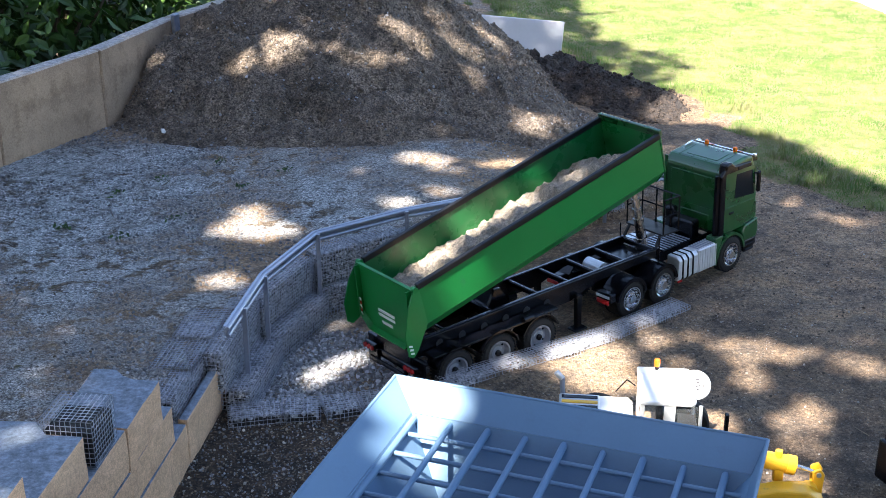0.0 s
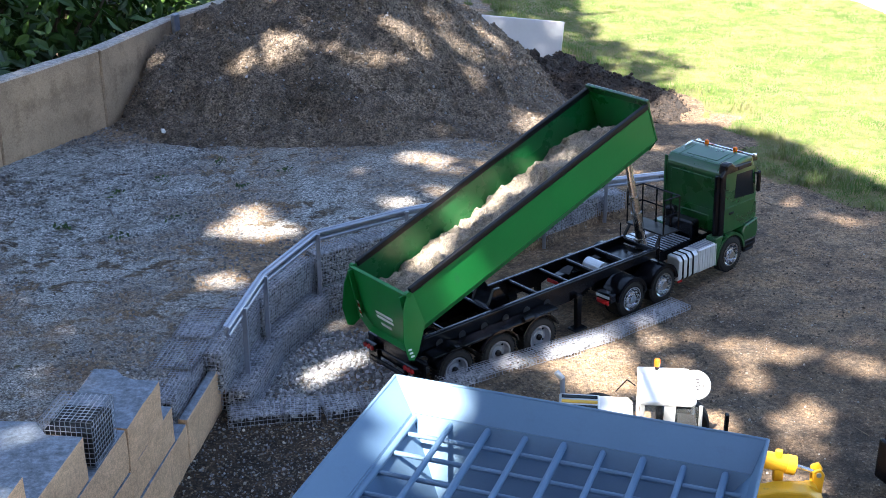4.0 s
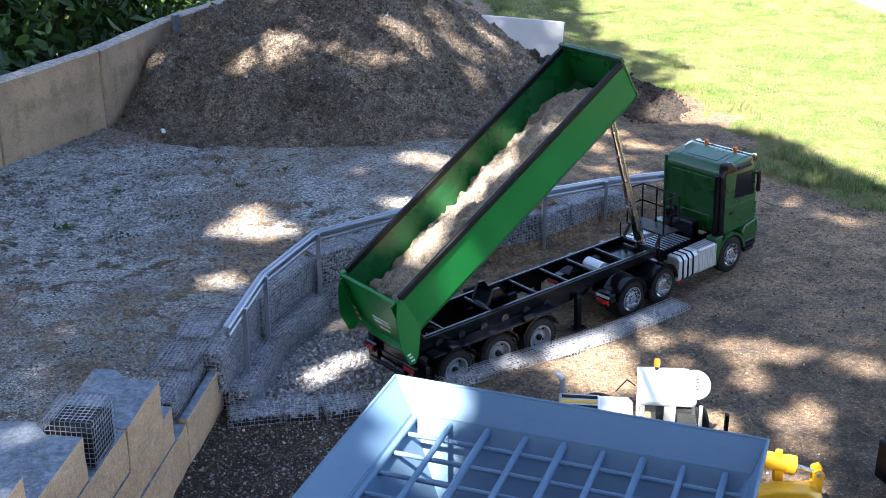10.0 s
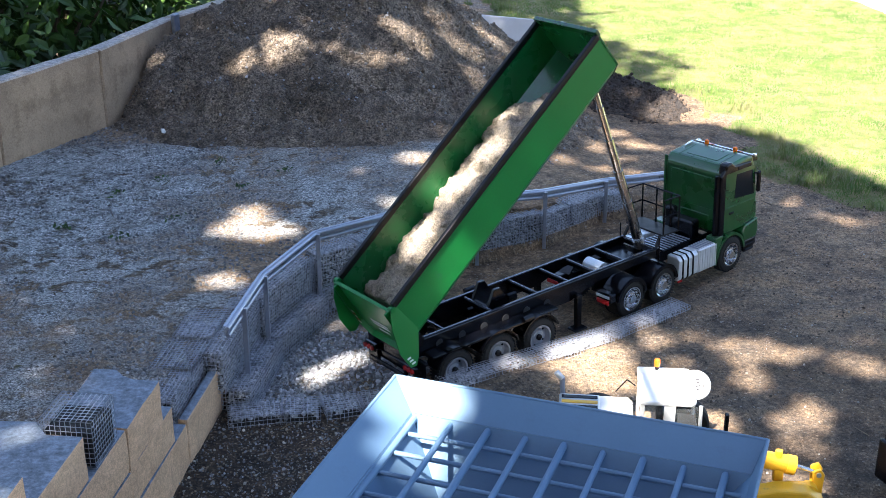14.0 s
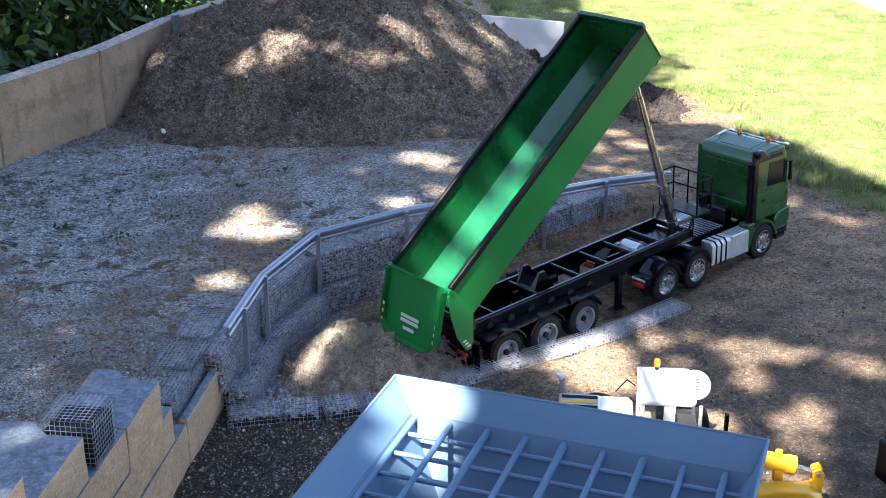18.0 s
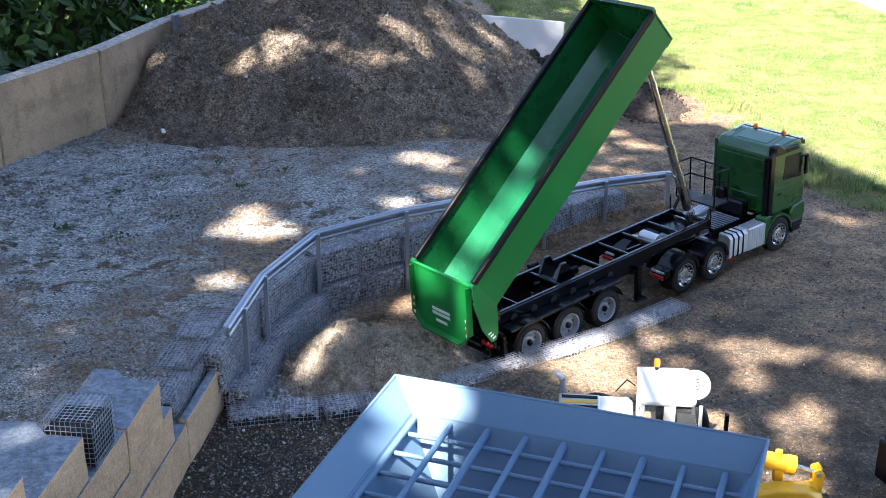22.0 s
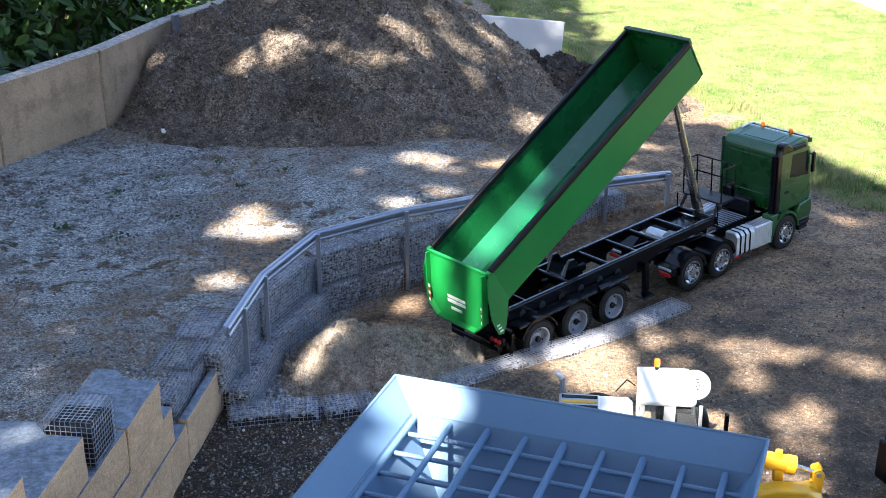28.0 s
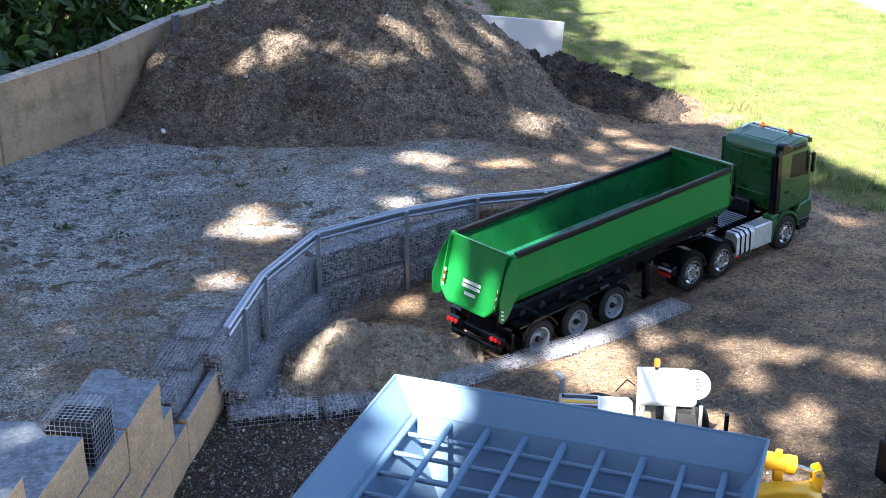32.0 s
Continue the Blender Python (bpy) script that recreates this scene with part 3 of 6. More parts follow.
# ---- gabions ----
def gabion_meshes(L, D, H, seed, fill=1.0):
    rng = np.random.default_rng(seed)
    bm = bmesh.new()
    s, w = 0.0078, 0.00070
    def grid(o, u, v, lu, lv):
        nu, nv = max(2, round(lu / s)), max(2, round(lv / s))
        for i in range(nu + 1):
            a = o + u * (lu * i / nu)
            bar(bm, a, a + v * lv, w, w, up=u.cross(v))
        for j in range(nv + 1):
            a = o + v * (lv * j / nv)
            bar(bm, a, a + u * lu, w, w, up=u.cross(v))
    X, Y, Zv = Vector((1, 0, 0)), Vector((0, 1, 0)), Vector((0, 0, 1))
    grid(Vector((-L / 2, -D / 2, 0)), X, Zv, L, H)
    grid(Vector((-L / 2, D / 2, 0)), X, Zv, L, H)
    grid(Vector((-L / 2, -D / 2, H)), X, Y, L, D)
    grid(Vector((-L / 2, -D / 2, 0)), Y, Zv, D, H)
    grid(Vector((L / 2, -D / 2, 0)), Y, Zv, D, H)
    wire = bpy.data.meshes.new("basket")
    bm.to_mesh(wire)
    bm.free()
    wire.materials.append(M["wire"])
    e, hf = 0.0072, H * fill
    n1, n2, n3 = int(L * hf / 1.35e-5), int(L * D / 1.35e-5), int(D * hf / 1.7e-5)
    P = [np.stack([rng.uniform(-L / 2 + e, L / 2 - e, n1), np.full(n1, -D / 2 + e), rng.uniform(0.003, hf - 0.003, n1)], -1),
         np.stack([rng.uniform(-L / 2 + e, L / 2 - e, n2), rng.uniform(-D / 2 + e, D / 2 - e, n2), np.full(n2, hf - e)], -1)]
    for sx in (-1, 1):
        P.append(np.stack([np.full(n3, sx * (L / 2 - e)), rng.uniform(-D / 2 + e, D / 2 - e, n3), rng.uniform(0.003, hf - 0.003, n3)], -1))
    P = np.concatenate(P) + rng.normal(0, 0.0009, (sum(map(len, P)), 3))
    V, F = stones(P, rng.uniform(0.0024, 0.0046, len(P)), rng)
    st = bpy.data.meshes.new("fill")
    st.from_pydata(V.tolist(), [], F.tolist())
    st.materials.append(M["pebble"])
    # solid dark box behind the stones, painting the shade between them
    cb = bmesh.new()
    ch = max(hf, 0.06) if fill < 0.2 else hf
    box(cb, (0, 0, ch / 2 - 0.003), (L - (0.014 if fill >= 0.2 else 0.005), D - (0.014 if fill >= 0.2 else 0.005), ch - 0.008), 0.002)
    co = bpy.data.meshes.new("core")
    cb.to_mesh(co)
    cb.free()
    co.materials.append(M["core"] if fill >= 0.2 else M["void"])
    return wire, st, co


GABIONS = {}


def gabion(a, b, z, H, D=0.055, shift=0.0, group="gabions of the retaining wall", label="wire mesh gabion filled with grey pebbles", fill=1.0):
    """A gabion whose front face runs from a to b, the body lying to the left of that way."""
    a, b = Vector((*a, 0)), Vector((*b, 0))
    d = (b - a).normalized()
    left = Vector((-d.y, d.x, 0))
    L = (b - a).length - 0.002
    key = (round(L, 2), D, H, fill)
    if key not in GABIONS:
        GABIONS[key] = gabion_meshes(key[0], D, H, len(GABIONS), fill)
    mid = (a + b) / 2 + left * (D / 2 + shift)
    g = thing("gabion", Matrix.Translation((mid.x, mid.y, z)) @ Matrix.Rotation(math.atan2(d.y, d.x), 4, "Z"), label, "gabion", group)
    wire, st, co = GABIONS[key]
    tagged(share("basket", wire, g, Matrix(), "thin galvanised wire mesh"), kind="stuff")
    tagged(share("fill", st, g, Matrix(), "grey pebbles"), kind="stuff")
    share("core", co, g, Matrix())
    return g


def along(p, q, n):
    return [(p[0] + (q[0] - p[0]) * i / n, p[1] + (q[1] - p[1]) * i / n) for i in range(n + 1)]


def run(p, q, n, z, H, **kw):
    pts = along(p, q, n)
    for u, v in zip(pts, pts[1:]):
        gabion(u, v, z, H, **kw)


F = FENCE
run(F[0], F[1], 2, 0.045, 0.08, shift=0.012)
run((-0.375, 2.035), (-0.343, 2.25), 2, -0.014, 0.058, shift=-0.022)
run(F[1], F[2], 2, 0.050, 0.076, shift=0.008)
run((-0.340, 2.25), (-0.262, 2.458), 2, -0.014, 0.062, shift=-0.018)
run(F[2], F[3], 2, 0.054, 0.074, shift=0.006)
run(F[2], F[3], 2, -0.012, 0.063, shift=-0.006)
run(F[3], F[4], 2, 0.054, 0.068, shift=0.006)
run(F[3], F[4], 2, -0.012, 0.063, shift=-0.005)
run(F[4], F[5], 1, 0.0, 0.088, shift=0.006)
run(F[5], F[6], 2, 0.0, 0.078, shift=0.006)
run(F[6], (0.47, 3.02), 1, 0.0, 0.07, shift=0.006)
for u, v in zip(STRIP, STRIP[1:]):
    gabion(v, u, -0.028, 0.066, D=0.052, fill=0.92, group="gabions along the ramp", label="flat wire mesh gabion with pale pebbles beside the ramp")
for u, v in zip([(-0.397, 2.03), (-0.297, 2.05), (-0.227, 2.057), (-0.157, 2.077), (-0.08, 2.09)], [(-0.299, 2.05), (-0.229, 2.057), (-0.159, 2.077), (-0.082, 2.09), (-0.016, 2.102)]):
    gabion(v, u, -0.022, 0.042, D=0.060, group="gabions at the foot of the pit", label="low wire mesh gabion at the end of the pit")
gabion((-0.453, 1.868), (-0.441, 1.968), 0.035, 0.084, D=0.075, shift=0.0, fill=0.93, label="wire mesh gabion not quite filled with pebbles")
gabion((-0.441, 1.970), (-0.428, 2.078), 0.035, 0.088, D=0.078, fill=0.72, label="half filled wire mesh gabion")
gabion((-0.425, 2.08), (-0.412, 2.20), 0.035, 0.094, D=0.075)


# ---- guard rail ----
RAIL_Z = (0.180, 0.180, 0.185, 0.182, 0.165, 0.147, 0.119, 0.107)
rail = thing("guard_rail", Matrix(), "grey metal guard rail on slim posts above the pit", "guard rail")
top = [Vector((x, y, z)) for (x, y), z in zip(F, RAIL_Z)]
for a, b in zip(top, top[1:]):
    bm = bmesh.new()
    back = Vector((a.y - b.y, b.x - a.x, 0)).normalized() * 0.005
    for dz in (-0.0035, -0.0175):
        rod(bm, a + Vector((0, 0, dz)), b + Vector((0, 0, dz)), 0.0042, 10)
    for dz, h in ((-0.0105, 0.014), (0.0008, 0.0018), (-0.0220, 0.0018)):
        bar(bm, a + back + Vector((0, 0, dz)), b + back + Vector((0, 0, dz)), 0.0022 if h > 0.01 else 0.006, h)
    part("rail_beam", bm, M["zinc"], rail)
for x, y, z, foot in [(-0.371, 2.112, 0.180, 0.035)] + [(p.x, p.y, p.z, f) for p, f in zip(top[1:], (0.035, -0.02, -0.02, -0.02, -0.01, 0.0, 0.0))]:
    bm = bmesh.new()
    box(bm, (0, 0, (z + foot) / 2 - 0.002), (0.009, 0.008, z - foot), 0.001)
    part("post", bm, M["zinc"], rail, m=Matrix.Translation((x + 0.004, y - 0.006, 0)))
bm = bmesh.new()
box(bm, (0, 0, 0.06), (0.012, 0.014, 0.12), 0.001)
part("end_post", bm, M["zinc"], rail, m=Matrix.Translation((0.581, 3.075, -0.01)))


# ---- concrete blocks at the edge of the yard ----
def block(name, quad, z0, z1, label, bev=0.004, seed=0):
    """A cast block over a four-cornered plan."""
    bm = bmesh.new()
    prism(bm, quad, "z", z0, z1, bev)
    bmesh.ops.subdivide_edges(bm, edges=[e for e in bm.edges if e.calc_length() > 0.05], cuts=3, use_grid_fill=True)
    for v in bm.verts:
        v.co += 0.0018 * noise.noise_vector(v.co * 45 + Vector((seed, 0, 0)))
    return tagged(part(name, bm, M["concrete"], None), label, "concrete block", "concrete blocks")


def edge_block(y0, y1, w, z0, z1, label, dx=0.0, seed=0, bev=0.0014):
    """A block whose outer face follows the edge of the yard between two places."""
    f = lambda y: -0.428 + 0.12 * (y - 1.885) + dx
    return block("concrete_block", [(f(y0), y0), (f(y1), y1), (f(y1) - w, y1 + 0.014), (f(y0) - w, y0 + 0.014)], z0, z1, label, bev, seed)


CB = "tan cast concrete block with skylight painted blue-grey on top"
edge_block(1.602, 1.850, 0.112, -0.02, 0.0815, CB, seed=1)
edge_block(1.350, 1.599, 0.112, -0.02, 0.0815, CB, seed=2, dx=-0.001)
edge_block(1.603, 1.797, 0.112, 0.083, 0.1465, CB, seed=3, dx=-0.002)
edge_block(1.350, 1.600, 0.112, 0.083, 0.1465, CB, seed=4)
block("concrete_block", [(-0.462, 1.602), (-0.4445, 1.747), (-0.487, 1.753), (-0.506, 1.765), (-0.520, 1.787), (-0.558, 1.789), (-0.574, 1.616)], 0.148, 0.2205, "tan cast concrete block with a lug, skylight painted blue-grey on top", 0.0014, 5)
edge_block(1.350, 1.599, 0.112, 0.148, 0.2205, CB, seed=6, dx=-0.001)
block("concrete_block", [(-0.510, 1.20), (-0.481, 1.463), (-0.533, 1.468), (-0.556, 1.502), (-0.640, 1.506), (-0.660, 1.21)], 0.222, 0.291, "tan cast concrete block with a lug, skylight painted blue-grey on top", 0.0018, 7)
edge_block(1.10, 1.283, 0.06, 0.2925, 0.343, CB, seed=9)
block("concrete_slab", [(-0.431, 1.854), (-0.404, 2.076), (-0.420, 2.078), (-0.449, 1.857)], -0.02, 0.087, "upright tan concrete slab with a chamfered top", 0.004, 10)
gabion((-0.478, 1.490), (-0.468, 1.570), 0.2225, 0.072, D=0.075, fill=0.10, label="nearly empty square wire mesh gabion on concrete blocks")


# ---- the truck: tractor ----
RT = 0.0415


def wheel_meshes(width, chrome):
    """Tyre, rim and hub meshes round the y axis, the outer face towards -y."""
    h = width / 2
    bm = bmesh.new()
    lathe(bm, [(0.026, -h + 0.003), (0.030, -h), (0.0375, -h + 0.001), (0.0405, -h + 0.004), (RT, -h + 0.007), (RT, h - 0.007), (0.0405, h - 0.004), (0.0375, h - 0.001), (0.026, h - 0.003)], 40, ends=(False, True))
    for i in range(40):
        a = 2 * math.pi * i / 40
        for s in (-1, 1):
            box(bm, (0, s * (h - 0.0055), RT), (0.0035, 0.007, 0.0022), 0, Matrix.Rotation(a + s * 0.04, 4, "Y"))
    tyre = bm
    bm = bmesh.new()
    if chrome:
        lathe(bm, [(0.0265, -h + 0.002), (0.0270, -h - 0.0005), (0.0250, -h - 0.0005), (0.0235, -h + 0.008), (0.0150, -h + 0.0075), (0.0140, -h + 0.003), (0.0095, -h + 0.002), (0.0088, -h - 0.004), (0.0, -h - 0.005)][:-1], 32, ends=(False, True))
    else:
        lathe(bm, [(0.0265, -h + 0.002), (0.0270, -h - 0.0005), (0.0242, -h + 0.0005), (0.0222, -h + 0.012), (0.0160, -h + 0.0125), (0.0125, -h + 0.008), (0.003, -h + 0.008)], 32, ends=(False, True))
    rim = bm
    bm = bmesh.new()
    box(bm, (0, -h + (0.002 if chrome else 0.0075), 0.0172), (0.0036, 0.010, 0.0036), 0.0005)
    nut = bm
    bm = bmesh.new()
    rod(bm, (0, -h + (0.0035 if chrome else 0.0112), 0.0195), (0, -h + (0.0095 if chrome else 0.0150), 0.0195), 0.0021, 8)
    return [("tyre", tyre, M["tyre"], True), ("rim", rim, M["chrome"] if chrome else M["rim"], True), ("wheel_nut", nut, M["chrome"] if chrome else M["rim"], False), ("rim_hole", bm, M["black"], False)]


WHEELS = {}
ROLLING = []


def hub_mesh():
    if "hub" not in bpy.data.meshes:
        bm = bmesh.new()
        lathe(bm, [(0.0065, -0.008), (0.0062, -0.0120), (0.0050, -0.0130), (0.003, -0.0132)], 18)
        data = bpy.data.meshes.new("hub")
        bm.to_mesh(data)
        bm.free()
        data.materials.append(M["black"])
    return bpy.data.meshes["hub"]


def wheel(parent, x, y, kind, z=RT):
    width, chrome = {"front": (0.024, True), "drive": (0.044, True), "trailer": (0.030, False)}[kind]
    if kind not in WHEELS:
        WHEELS[kind] = []
        for nm, bm, mt, sm in wheel_meshes(width, chrome):
            o = part(nm, bm, mt, None, smooth=False)
            WHEELS[kind].append(o.data)
            bpy.data.objects.remove(o)
    flip = y > 0
    w = new("wheel")
    w.parent = parent
    w.matrix_basis = pose(x, y, z, 0, 0, 180 if flip else 0)
    tyre, rim, nut, hole = WHEELS[kind]
    share("tyre", tyre, w, Matrix(), "dusty black tyre")
    share("rim", rim, w, Matrix(), "shiny chrome rim" if chrome else "silver grey rim")
    for i in range(10):
        if chrome:
            share("wheel_nut", nut, w, Matrix.Rotation(2 * math.pi * i / 10, 4, "Y"))
        if chrome or i % 2:
            share("rim_hole", hole, w, Matrix.Rotation(2 * math.pi * (i + 0.5) / 10, 4, "Y"))
    if not chrome:
        share("hub", hub_mesh(), w, Matrix())
    ROLLING.append((w, x, y, z, flip))


tractor = thing("tractor_truck", Matrix(), "green three-axle model tractor truck hitched to a tipping trailer", "truck")
for x, kind, yy in ((0.0, "front", 0.0785), (-0.2383, "drive", 0.0715), (-0.3395, "drive", 0.0715)):
    for s in (-1, 1):
        wheel(tractor, x, s * yy, kind)
# frame
for s in (-1, 1):
    bm = bmesh.new()
    box(bm, (-0.165, s * 0.031, 0.070), (0.46, 0.006, 0.022), 0.0008)
    part("frame_rail", bm, M["black"], tractor)
for x in (-0.38, -0.29, -0.20, -0.12, -0.02):
    bm = bmesh.new()
    box(bm, (x, 0, 0.068), (0.012, 0.058, 0.014), 0.0008)
    part("cross_member", bm, M["black"], tractor)
for x in (0.0, -0.2383, -0.3395):
    bm = bmesh.new()
    rod(bm, (x, -0.06, RT), (x, 0.06, RT), 0.006, 10)
    box(bm, (x, 0.0, RT), (0.026, 0.026, 0.024), 0.005)
    part("axle", bm, M["black"], tractor)
bm = bmesh.new()
box(bm, (-0.272, 0, 0.085), (0.085, 0.066, 0.006), 0.002)
box(bm, (-0.325, 0, 0.082), (0.03, 0.05, 0.005), 0.002)
part("fifth_wheel", bm, M["black"], tractor, "black coupling plate")
bm = bmesh.new()
box(bm, (-0.125, 0.0, 0.084), (0.10, 0.074, 0.004), 0.001)
deck = part("deck_plate", bm, M["black"], tractor, "ribbed black deck plate")
for i in range(9):
    bm = bmesh.new()
    box(bm, (-0.17 + i * 0.011, 0, 0.0868), (0.003, 0.070, 0.0018))
    part("tread_bar", bm, M["zinc"], deck)
# side boxes: tank with straps and a ribbed cover
for s in (-1, 1):
    bm = bmesh.new()
    prism(bm, [(-0.056, 0.030), (-0.086, 0.030), (-0.0905, 0.036), (-0.0905, 0.078), (-0.083, 0.086), (-0.056, 0.086)] if s < 0 else [(0.056, 0.030), (0.086, 0.030), (0.0905, 0.036), (0.0905, 0.078), (0.083, 0.086), (0.056, 0.086)], "x", -0.183, -0.118, 0.002)
    tank = part("fuel_tank", bm, M["alu"], tractor, "silver tank with dark straps")
    for x in (-0.170, -0.153, -0.136):
        bm = bmesh.new()
        prism(bm, [(s * 0.058, 0.0292), (s * 0.087, 0.0292), (s * 0.0915, 0.035), (s * 0.0915, 0.0785), (s * 0.0835, 0.0868), (s * 0.058, 0.0868)], "x", x - 0.0026, x + 0.0026, 0.0006)
        part("strap", bm, M["black"], tank)
    bm = bmesh.new()
    box(bm, (-0.084, s * 0.073, 0.058), (0.066, 0.034, 0.056), 0.003)
    cover = part("side_cover", bm, M["alu"], tractor, "ribbed silver side cover")
    for i in range(7):
        bm = bmesh.new()
        box(bm, (-0.110 + i * 0.0088, s * 0.0903, 0.058), (0.003, 0.0016, 0.050), 0.0004)
        part("rib", bm, M["alu"], cover)
    for i in range(8):
        bm = bmesh.new()
        box(bm, (-0.112 + i * 0.008, s * 0.073, 0.0868), (0.003, 0.030, 0.0012))
        part("tread_bar", bm, M["zinc"], cover)
    bm = bmesh.new()
    box(bm, (-0.176, s * 0.088, 0.029), (0.014, 0.004, 0.004), 0.0006)
    part("side_marker", bm, M["red"], tractor)


def arch(bm, cx, cz, r, w, a0, a1, y0, y1, n=14, t=0.002):
    """A curved mudguard strip over a wheel."""
    ring = []
    for i in range(n + 1):
        a = radians(a0 + (a1 - a0) * i / n)
        c, s = math.cos(a), math.sin(a)
        ring.append([bm.verts.new((cx + rr * c, y, cz + rr * s)) for rr, y in ((r, y0), (r, y1), (r + t, y1), (r + t, y0))])
    fs = []
    for p, q in zip(ring, ring[1:]):
        for k in range(4):
            fs.append(bm.faces.new((p[k], p[(k + 1) % 4], q[(k + 1) % 4], q[k])))
    fs += [bm.faces.new(ring[0]), bm.faces.new(ring[-1])]
    bmesh.ops.recalc_face_normals(bm, faces=fs)


for s in (-1, 1):
    for x in (-0.2383, -0.3395):
        bm = bmesh.new()
        y0, y1 = sorted((s * 0.049, s * 0.094))
        arch(bm, x, RT, 0.0465, 0, 8, 172, y0, y1)
        arch(bm, x, RT, 0.0465, 0, 8, 172, *sorted((s * 0.094, s * 0.0958)), t=-0.007)
        part("mudguard", bm, M["black"], tractor)
    bm = bmesh.new()
    box(bm, (-0.398, s * 0.073, 0.060), (0.018, 0.040, 0.020), 0.002)
    rear = part("lamp_carrier", bm, M["black"], tractor)
    bm = bmesh.new()
    box(bm, (-0.4085, s * 0.073, 0.052), (0.004, 0.032, 0.010), 0.001)
    part("tail_light", bm, M["red"], rear)
    bm = bmesh.new()
    box(bm, (-0.4085, s * 0.073, 0.064), (0.003, 0.036, 0.006), 0.001)
    part("lamp_trim", bm, M["alu"], rear)
# cab
X0 = -0.030
cab = new("cab")
cab.parent = tractor
bm = bmesh.new()
prism(bm, [(X0, 0.092), (X0, 0.236), (X0 + 0.012, 0.253), (0.052, 0.262), (0.072, 0.258), (0.079, 0.236), (0.090, 0.166), (0.098, 0.140), (0.100, 0.102), (0.050, 0.092)], "y", -0.083, 0.083, 0.006)
part("shell", bm, M["cab"], cab, "glossy green cab shell")
bm = bmesh.new()
box(bm, (0, 0, 0), (0.044, 0.085, 0.0016), 0.0006, pose(0.016, 0, 0.2576, 0, -7.2, 0))
part("roof_hatch", bm, M["cab"], cab)
for y in (-0.055, -0.02, 0.02, 0.055):
    bm = bmesh.new()
    box(bm, (0, 0, 0), (0.060, 0.002, 0.0014), 0.0005, pose(0.012, y, 0.2569, 0, -7.2, 0))
    part("roof_rib", bm, M["cab"], cab)
for dx, dz, w, h in ((0, 0.185, 0.13, 0.075), (0.0, 0.118, 0.09, 0.03)):
    bm = bmesh.new()
    box(bm, (X0 - 0.0004, 0, dz), (0.0016, w, h), 0.0007)
    part("back_panel", bm, M["cab"], cab)
for s in (-1, 1):
    bm = bmesh.new()
    deep = X0 - 0.012 if s < 0 else X0 - 0.001
    prism(bm, [(deep, 0.088), (deep, 0.235), (X0 - 0.0005, 0.247), (X0 + 0.004, 0.247), (X0 + 0.004, 0.088)], "y", *sorted((s * 0.079, s * 0.0865)), 0.0015)
    part("side_deflector", bm, M["black"] if s < 0 else M["cab"], cab, "air deflector behind the door")
    bm = bmesh.new()
    prism(bm, [(0.010, 0.172), (0.082, 0.166), (0.072, 0.226), (0.014, 0.228)], "y", *sorted((s * 0.0828, s * 0.0842)), 0.0006)
    part("side_window", bm, M["glass"], cab, "dark tinted side window")
    bm = bmesh.new()
    prism(bm, [(-0.024, 0.098), (0.086, 0.098), (0.090, 0.163), (0.078, 0.236), (-0.024, 0.240)], "y", *sorted((s * 0.0825, s * 0.0836)), 0.0006)
    door = part("door", bm, M["cab"], cab)
    bm = bmesh.new()
    box(bm, (0.000, s * 0.0850, 0.140), (0.016, 0.003, 0.005), 0.001)
    part("door_handle", bm, M["black"], door)
    bm = bmesh.new()
    box(bm, (0.030, s * 0.0842, 0.155), (0.105, 0.0016, 0.0022), 0.0006)
    part("door_crease", bm, M["cab"], door)
    bm = bmesh.new()
    arch(bm, 0.0, RT, 0.046, 0, 5, 175, *sorted((s * 0.060, s * 0.0905)), t=0.006)
    part("wheel_arch", bm, M["cab"], cab)
    bm = bmesh.new()
    prism(bm, [(-0.058, 0.028), (-0.058, 0.096), (-0.030, 0.096), (-0.044, 0.060), (-0.048, 0.028)], "y", *sorted((s * 0.062, s * 0.0895)), 0.002)
    part("rear_fender", bm, M["cab"], cab)
    bm = bmesh.new()
    prism(bm, [(0.047, 0.060), (0.040, 0.082), (0.050, 0.098), (0.096, 0.106), (0.099, 0.074), (0.092, 0.060)], "y", *sorted((s * 0.060, s * 0.0895)), 0.003)
    part("front_fender", bm, M["cab"], cab)
    bm = bmesh.new()
    prism(bm, [(0.052, 0.030), (0.047, 0.060), (0.094, 0.060), (0.084, 0.030)], "y", *sorted((s * 0.066, s * 0.0885)), 0.003)
    for z in (0.036, 0.048):
        box(bm, (0.068, s * 0.089, z), (0.032, 0.004, 0.004), 0.001)
    part("entry_step", bm, M["black"], cab)
    bm = bmesh.new()
    box(bm, (0.097, s * 0.073, 0.080), (0.010, 0.026, 0.018), 0.003)
    part("headlight", bm, M["glass"], cab)
    bm = bmesh.new()
    box(bm, (0.086, s * 0.0915, 0.196), (0.011, 0.008, 0.050), 0.003)
    mirror = part("mirror", bm, M["black"], cab)
    bm = bmesh.new()
    rod(bm, (0.078, s * 0.080, 0.216), (0.085, s * 0.090, 0.215), 0.002)
    part("mirror_arm", bm, M["black"], mirror)
    if s < 0:
        bm = bmesh.new()
        rod(bm, (X0 - 0.012, s * 0.075, 0.084), (X0 - 0.012, s * 0.075, 0.236), 0.007, 12)
        part("intake_pipe", bm, M["black"], cab, "black upright pipe")
    # beacon on a foot
    bm = bmesh.new()
    rod(bm, (0.062, s * 0.040, 0.2555), (0.062, s * 0.040, 0.261), 0.0046, 12)
